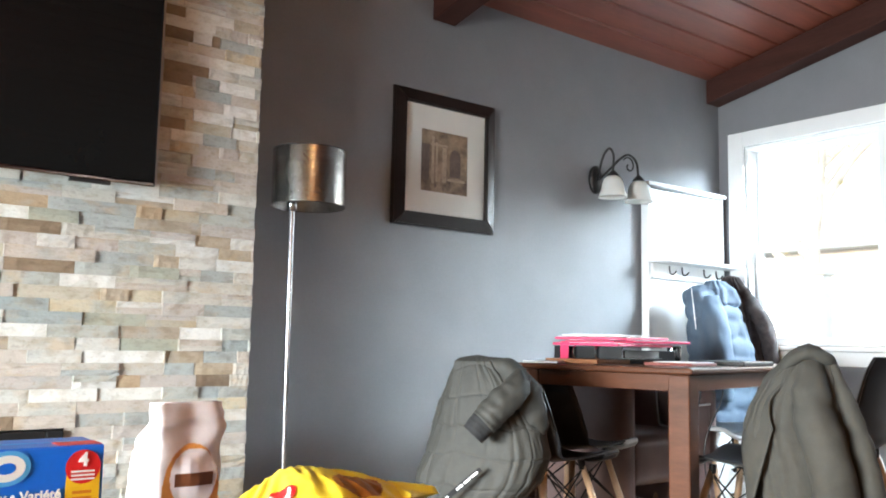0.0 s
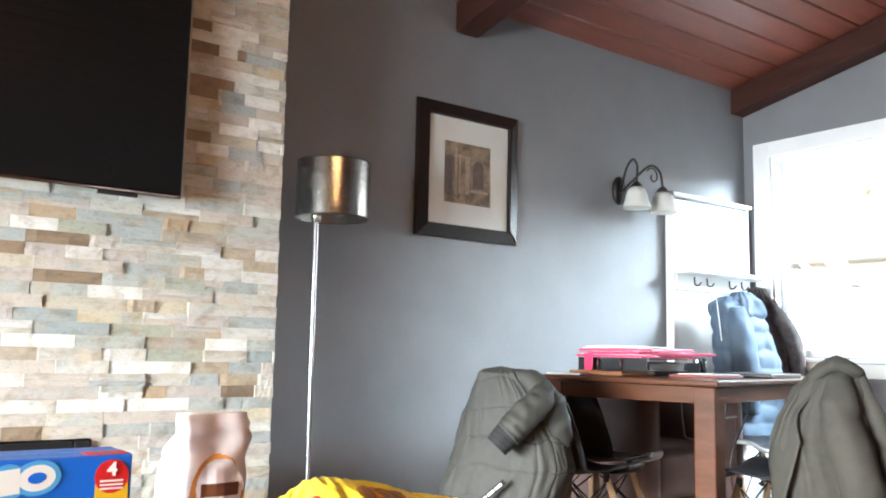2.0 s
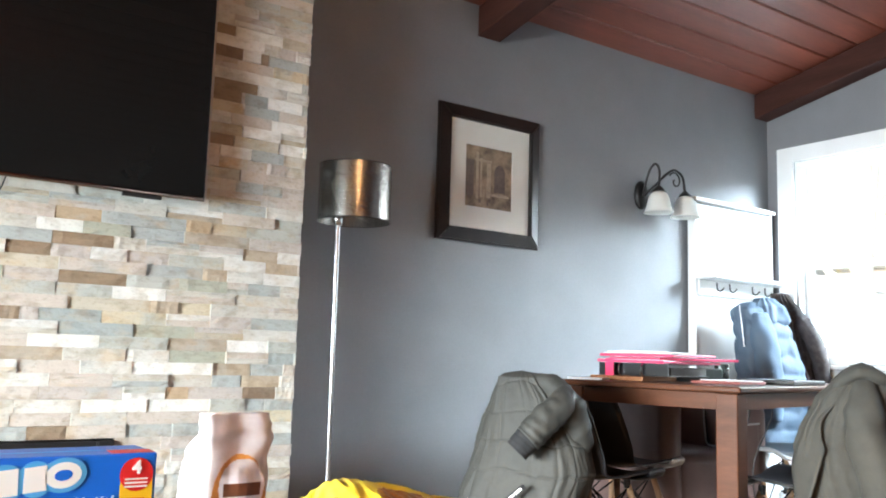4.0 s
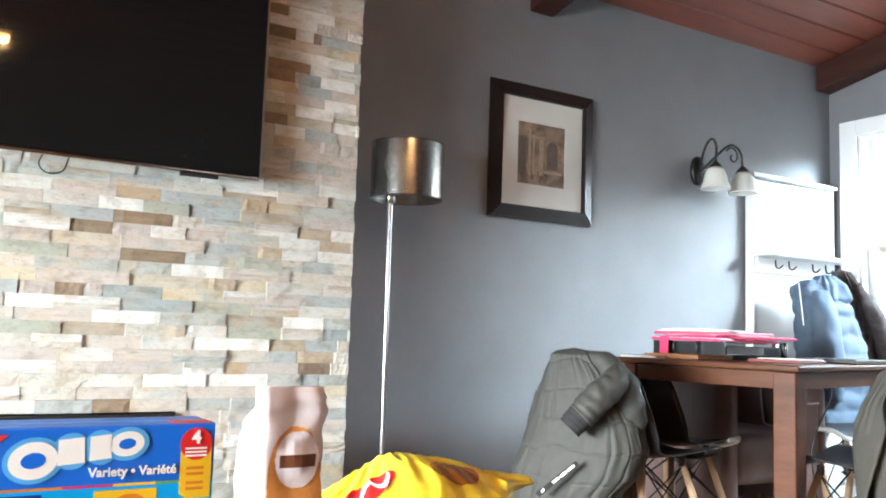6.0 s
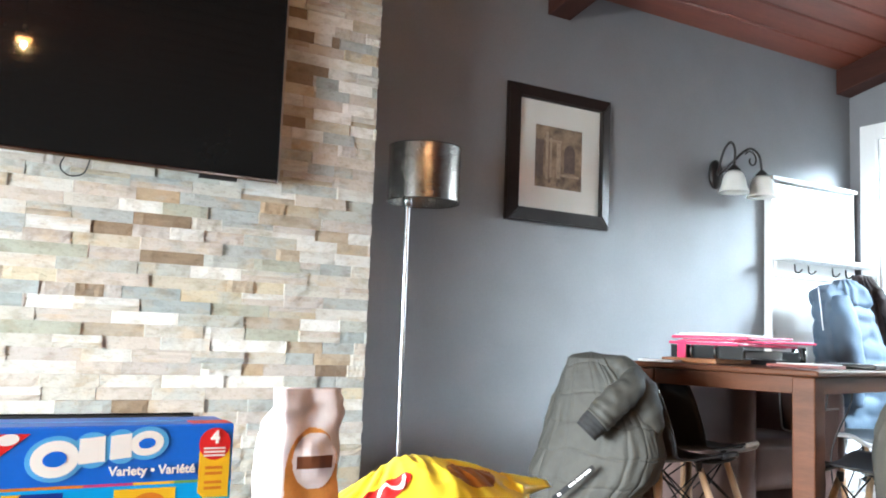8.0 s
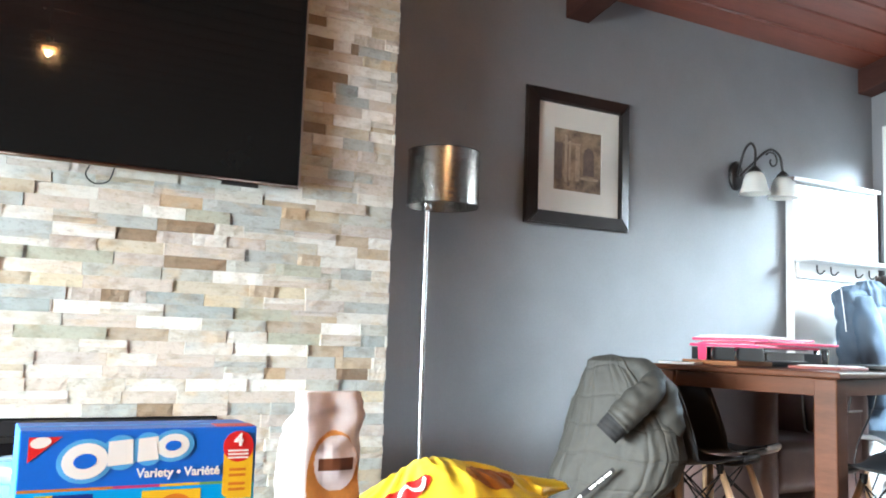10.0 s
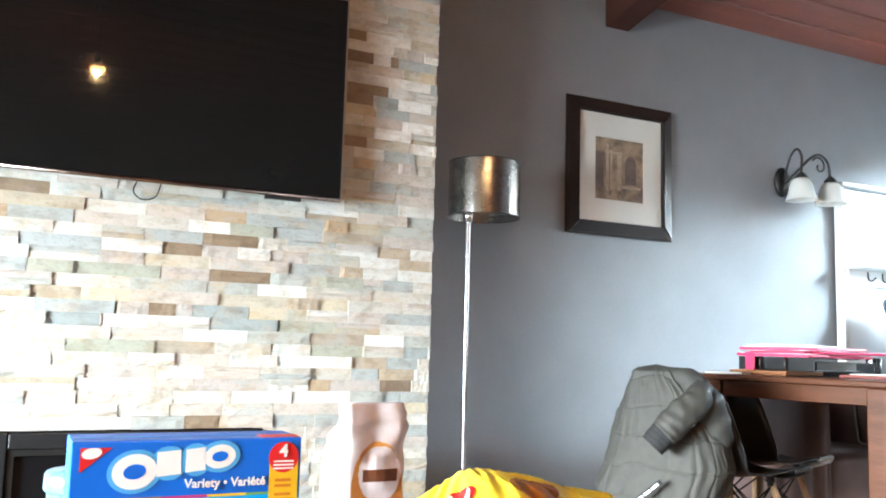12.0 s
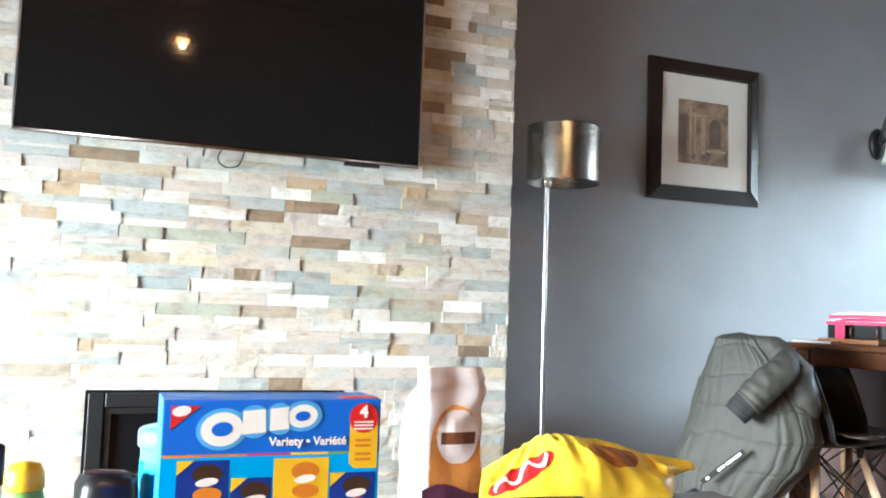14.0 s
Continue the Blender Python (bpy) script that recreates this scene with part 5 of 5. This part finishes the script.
                    for a, b in ((i, j), (i + 1, j), (i + 1, j + 1), (i, j + 1)):
                        if (a, b) not in grid:
                            grid[a, b] = pb.verts.new(surf(-1 + 2 * a / n, -1 + 2 * b / n, 1) + Vector((0, -lift * 0.5, lift)))
                        cs.append(grid[a, b])
                    pb.faces.new(cs)
        return part(name, pb, mat, bag, label, True)
    patch("emblem", lambda u, v: ((u + 0.40) / 0.29) ** 2 + ((v + 0.16 - 0.45 * (u + 0.40)) / 0.27) ** 2 < 1, M_CRED, 0.0016, "plain red oval emblem")
    patch("emblem_swash", lambda u, v: abs(v + 0.16 - 0.45 * (u + 0.40) - 0.13 * math.sin((u + 0.40) * 27)) < 0.06 and abs(u + 0.40) < 0.24, M_CWHITE, 0.0028, "plain white swash")
    patch("potato_print", lambda u, v: ((u - 0.42) / 0.22) ** 2 + ((v + 0.15) / 0.36) ** 2 < 1, M_BAGBROWN, 0.0014, "brown potato print")
    return bag


chip_bag()
flat("dark_box", 1.00, 1.20, -8, CT + 0.001, 0.17, 0.12, 0.042, M_DKBOX, "flat dark brown box lying on the coffee table", "box", 0.003)

# tub, pouch, bottle and marker behind the cookie box
tb = thing("plastic_tub", 0.48, 1.20, CT + 0.001, 0, "round clear blue plastic tub with a lid", "tub")
part("body", lathe([(0.043, 0.0), (0.046, 0.004), (0.046, 0.138), (0.043, 0.14)], 36), M_TUB, tb, smooth=True)
part("lid", lathe([(0.0485, 0.141), (0.050, 0.143), (0.050, 0.160), (0.047, 0.164), (0.01, 0.165)], 36), M_TUB, tb, "clear blue lid", True)
part("label", lathe([(0.0465, 0.02), (0.0465, 0.125), (0.0463, 0.125), (0.0463, 0.02)], 36, closed=True), M_CCYAN, tb, "bright cyan label")
po = thing("dark_pouch", 0.398, 1.16, CT + 0.001, 12, "dark grey zipped pouch on the coffee table", "pouch")
pb = box(-0.036, 0.036, -0.028, 0.028, 0, 0.12, 0.016)
for v in pb.verts:
    v.co.x += 0.012 * noise.noise(v.co * 20)
    v.co.z -= 0.15 * max(0, v.co.x) if v.co.z > 0.06 else 0
part("body", pb, M_BLACK, po, smooth=True)
part("zip", tube([(-0.03, -0.012, 0.1215), (0.0, -0.012, 0.119), (0.03, -0.012, 0.113)], 0.003, 6), M_BEZEL, po, "silver zip")
yb = thing("yellow_bottle", 0.308, 1.17, CT + 0.001, 0, "yellow and green squeeze bottle on the coffee table", "bottle")
part("body", lathe([(0.020, 0.0), (0.023, 0.005), (0.023, 0.085), (0.020, 0.098)], 24), M_CGREEN, yb, "green lower part", True)
part("cap", lathe([(0.0205, 0.099), (0.022, 0.101), (0.021, 0.118), (0.016, 0.128), (0.004, 0.131)], 24), M_CYELLOW, yb, "yellow cap", True)
mk = thing("marker_pen", 0.283, 1.13, CT + 0.001, 0, "black and silver marker standing on the coffee table", "marker")
part("barrel", lathe([(0.005, 0.0), (0.006, 0.003), (0.006, 0.11), (0.005, 0.112)], 14), M_BEZEL, mk, smooth=True)
part("cap", lathe([(0.0065, 0.1125), (0.007, 0.115), (0.0065, 0.155), (0.003, 0.158)], 14), M_BLACK, mk, smooth=True)

# pendant behind the camera, seen mirrored in the screen
pd = thing("pendant_lamp", 0.73, -0.60, 2.60, 0, "small warm pendant lamp hanging from the ridge", "pendant lamp")
part("lit_glass", box(-0.045, 0.045, -0.02, 0.02, 0.0, 0.034, 0.008), M_BULB, pd, "square lit warm glass", True)
part("socket", lathe([(0.02, 0.061), (0.022, 0.065), (0.022, 0.10), (0.012, 0.11)], 20), M_IRON, pd, smooth=True)
part("cord", tube([(0, 0, 0.11), (0, 0, RIDGE_Z - 2.60 - 0.01)], 0.004, 6), M_BLACK, pd)

# ---- outside the east window ----
M_SNOW = grain("pale_ground", (0.55, 0.55, 0.53), 0.9, vary=0.12, scale=0.6, fine=8, bump=0.1)
M_BRICK = grain("brick_house_wall", (0.55, 0.40, 0.33), 0.9, vary=0.2, scale=1.5, fine=12, bump=0.1)
M_SIDING = grain("cream_siding", (0.86, 0.86, 0.85), 0.8, vary=0.03, scale=1.0, fine=10, bump=0.05)
M_BARK = grain("pale_birch_bark", (0.68, 0.66, 0.62), 0.95, vary=0.3, scale=6, fine=40, bump=0.4)
M_LEAF = grain("yellowed_leaves", (0.60, 0.52, 0.30), 0.8, vary=0.3, scale=3, fine=20, bump=0.1)
structure("ground", box(-60, 90, -70, 70, -0.62, -0.5), M_SNOW, "pale open ground outside")
M_HAZE, _t, _p = shader("overcast_haze", 1.0)
_p.inputs["Base Color"].default_value = (0.5, 0.5, 0.5, 1)
_p.inputs["Emission Color"].default_value, _p.inputs["Emission Strength"].default_value = (0.93, 0.97, 1.0, 1), 1.6
structure("backdrop", box(60, 60.5, -60, 70, -0.5, 45), M_HAZE, "bright overcast distance")
hs = thing("house", 17.0, 5.0, -0.5, 0, "cream and brick house across the yard", "house")
part("wall", box(0, 6, -4.5, 5, 0.9, 3.3), M_SIDING, hs, "cream siding")
part("foundation_wall", box(-0.05, 6.05, -4.55, 5.05, 0, 0.88), M_BRICK, hs, "red brick lower wall")
rf = bmesh.new()
add_box(rf, -0.5, 6.5, -5, 5.5, 3.31, 3.5)
part("roof", rf, M_SNOW, hs)
for yy in (-2.6, 1.2):
    part("window", box(-0.06, -0.01, yy, yy + 1.2, 1.3, 2.6), M_GLOSSBLACK, hs)
tr = thing("tree", 10.2, 5.35, -0.5, 0, "pale bare-limbed birch with a few yellowed leaves", "tree")
part("trunk", tube(bend([(0, 0, 0), (0.05, 0.03, 1.2), (0, 0.1, 2.4), (0.1, 0.05, 4.4)]), [0.17 - 0.0045 * i for i in range(25)], 12), M_BARK, tr)
rnd = random.Random(5)
tips = []
for k in range(9):
    a, z = 0.7 * k + rnd.random(), 1.5 + 0.28 * k
    e = Vector((math.cos(a), math.sin(a), 0.75)) * (1.1 + rnd.random())
    tips.append(Vector((0.03, 0.05, z)) + e)
    part("limb", tube(bend([(0.03, 0.05, z), Vector((0.03, 0.05, z)) + e * 0.5 + Vector((0, 0, 0.15)), Vector((0.03, 0.05, z)) + e]), [0.05 - 0.0022 * i for i in range(17)], 8), M_BARK, tr)
lf = bmesh.new()
for k in range(260):
    c = tips[k % len(tips)] * (0.8 + 0.25 * rnd.random()) + Vector((rnd.gauss(0, 0.18), rnd.gauss(0, 0.18), rnd.gauss(0.1, 0.16)))
    u, v = Vector((rnd.uniform(-1, 1), rnd.uniform(-1, 1), rnd.uniform(-1, 1))) * 0.04, Vector((rnd.uniform(-1, 1), rnd.uniform(-1, 1), rnd.uniform(-1, 1))) * 0.035
    lf.faces.new([lf.verts.new(c + q) for q in (u, v, -u, -v)])
tagged(part("crown", lf, M_LEAF, tr), kind="stuff")
post = thing("gate_post", 9.0, 4.72, -0.5, 0, "weathered pale wooden post at the yard's edge", "post")
part("shaft", box(-0.09, 0.09, -0.09, 0.09, 0, 2.10, 0.01), M_BARK, post)
part("post_cap", box(-0.12, 0.12, -0.12, 0.12, 2.101, 2.15, 0.01), M_BARK, post)

# ---- ledge stones of the chimney ----
ROW = 0.0385
srnd = random.Random(12)


def stone_mesh(k):
    """A split-face stone, one unit wide, deep and high, its front broken and its outline uneven."""
    bm = bmesh.new()
    nx, nz = 6, 2
    front = []
    for j in range(nz + 1):
        row = []
        for i in range(nx + 1):
            q = Vector((i / nx - 0.5, 0, j / nz - 0.5))
            rim = i in (0, nx) or j in (0, nz)
            d = 0.10 * noise.noise(Vector((q.x * 5 + 9 * k, q.z * 3, k))) + (0.04 if rim else 0.0)
            row.append(bm.verts.new((q.x * 0.995, -0.5 + d, q.z * 0.996 + (0.012 * noise.noise(Vector((q.x * 6, k, 3))) if j in (0, nz) else 0.05 * noise.noise(q * 5)))))
        front.append(row)
    for j in range(nz):
        for i in range(nx):
            bm.faces.new((front[j][i], front[j][i + 1], front[j + 1][i + 1], front[j + 1][i]))
    loop = front[0] + [front[1][nx]] + front[nz][::-1] + [front[1][0]]
    back = [bm.verts.new((v.co.x, 0.5, v.co.z)) for v in loop]
    for i in range(len(loop)):
        bm.faces.new((loop[i], back[i], back[(i + 1) % len(loop)], loop[(i + 1) % len(loop)]))
    return bm


variants = {}
for mat in (M_STONE, M_STONE_BROWN, M_STONE_RUST, M_STONE_OCHRE, M_STONE_WHITE, M_STONE_GREY):
    variants[mat.name] = [finish("stone", stone_mesh(k), mat) for k in range(8)]
# pieces of marked colour: row, left and right end
BROWN_AT = [(18, .242, .440), (15, .894, 1.072), (14, .772, .895), (12, .923, 1.121), (9, .744, .825), (3, 1.522, 1.640), (0, .871, .979),
            (35, 1.353, 1.424), (33, 1.352, 1.452), (33, 1.518, 1.549), (30, 1.357, 1.515), (29, 1.357, 1.457), (25, 1.355, 1.438)]
RUST_AT = [(17, .898, 1.031), (17, 1.295, 1.378), (16, .215, .332), (15, .175, .277), (15, 1.494, 1.622), (14, 1.580, 1.700), (13, .125, .219),
           (13, 1.362, 1.444), (10, 1.202, 1.286), (5, 1.415, 1.546), (4, 1.518, 1.652), (3, .300, .344), (3, 1.263, 1.338)]
OCHRE_AT = [(32, 1.570, 1.695), (28, 1.355, 1.462), (25, 1.440, 1.603), (23, 1.391, 1.492), (13, .720, .920), (10, .548, .690), (10, .953, 1.202),
            (10, 1.286, 1.394), (9, 1.056, 1.253), (1, 1.600, 1.700)]
WHITE_AT = [(35, 1.426, 1.597), (34, 1.353, 1.529), (31, 1.512, 1.681), (29, 1.554, 1.685), (27, 1.572, 1.696), (26, 1.467, 1.607), (25, 1.607, 1.700),
            (24, 1.392, 1.504), (16, .849, .980), (11, 1.079, 1.244), (8, .611, .741), (7, .853, 1.052), (7, 1.458, 1.602), (5, 1.156, 1.410),
            (2, 1.015, 1.208), (2, 1.210, 1.411)]
GREY_AT = [(33, 1.553, 1.678), (29, 1.468, 1.553), (28, 1.470, 1.600), (21, 1.454, 1.554), (16, .980, 1.122), (16, 1.125, 1.293), (14, .368, .595),
           (12, .225, .393), (12, .398, .521), (12, .530, .772), (12, 1.286, 1.447), (9, .425, .645), (9, .876, 1.055), (8, .457, .605), (8, .930, 1.151),
           (8, 1.154, 1.347), (6, .235, .329), (6, .514, .768), (6, 1.269, 1.456), (6, 1.605, 1.700), (5, 1.548, 1.665), (4, 1.416, 1.515),
           (2, 1.530, 1.605), (0, 1.150, 1.294)]
SPECIAL = {}
for places, mat in ((BROWN_AT, M_STONE_BROWN), (RUST_AT, M_STONE_RUST), (OCHRE_AT, M_STONE_OCHRE), (WHITE_AT, M_STONE_WHITE), (GREY_AT, M_STONE_GREY)):
    for row, x0, x1 in places:
        SPECIAL.setdefault(row, []).append((x0, x1, mat))
for row in SPECIAL.values():
    row.sort(key=lambda q: q[0])
rest, count = bmesh.new(), 0
rest_src = [stone_mesh(k) for k in range(4)]
for r in range(-14, 51):
    z0 = 0.553 + ROW * r
    spans = [(CX0, FX0 - 0.004), (FX1 + 0.004, CX1 + 0.008)] if z0 + 0.01 < FZ1 else [(CX0, CX1 + 0.008)]
    for s0, s1 in spans:
        pieces, x = [], s0
        for a, b, mat in SPECIAL.get(r, []) + [(s1, s1, None)]:
            gap = a - x
            if gap > 0.005:
                n = max(1, round(gap / (srnd.uniform(0.07, 0.12) if x > 1.40 else srnd.uniform(0.13, 0.21))))
                cuts = [1 + 0.9 * srnd.random() for _ in range(n)]
                tot = sum(cuts)
                for c in cuts:
                    pieces.append((x, x + gap * c / tot, M_STONE))
                    x += gap * c / tot
            if mat:
                pieces.append((a, b, mat))
            x = b
        for a, b, mat in pieces:
            proud = 0.010 + 0.011 * srnd.random()
            halves = [(0.0, ROW)]
            if mat is M_STONE and srnd.random() < 0.2:
                h = ROW * srnd.uniform(0.42, 0.6)
                halves = [(0.0, h), (h, ROW)]
            for h0, h1 in halves:
                proud_h = proud + (0.006 * srnd.random() if len(halves) > 1 else 0)
                m = Matrix.Translation(((a + b) / 2 - (CX0 + CX1) / 2, CY - NORTH - proud_h / 2 + 0.008, z0 + (h0 + h1) / 2)) @ Matrix.Diagonal((b - a, proud_h + 0.016, h1 - h0, 1))
                k = srnd.randrange(8)
                if mat is not M_STONE or (a > 0.08 and 0.50 < z0 < 1.95 and count < 285):
                    ob = new("stone", variants[mat.name][k])
                    ob.parent, ob.matrix_basis = chimney, m
                    count += 1
                else:
                    src = rest_src[k % 4]
                    vs = [rest.verts.new(m @ v.co) for v in src.verts]
                    src.verts.index_update()
                    for f in src.faces:
                        rest.faces.new([vs[v.index] for v in f.verts])
for b_ in rest_src:
    b_.free()
tagged(part("stone_rest", rest, M_STONE_REST, chimney, "split-face ledge stones"), kind="stuff")
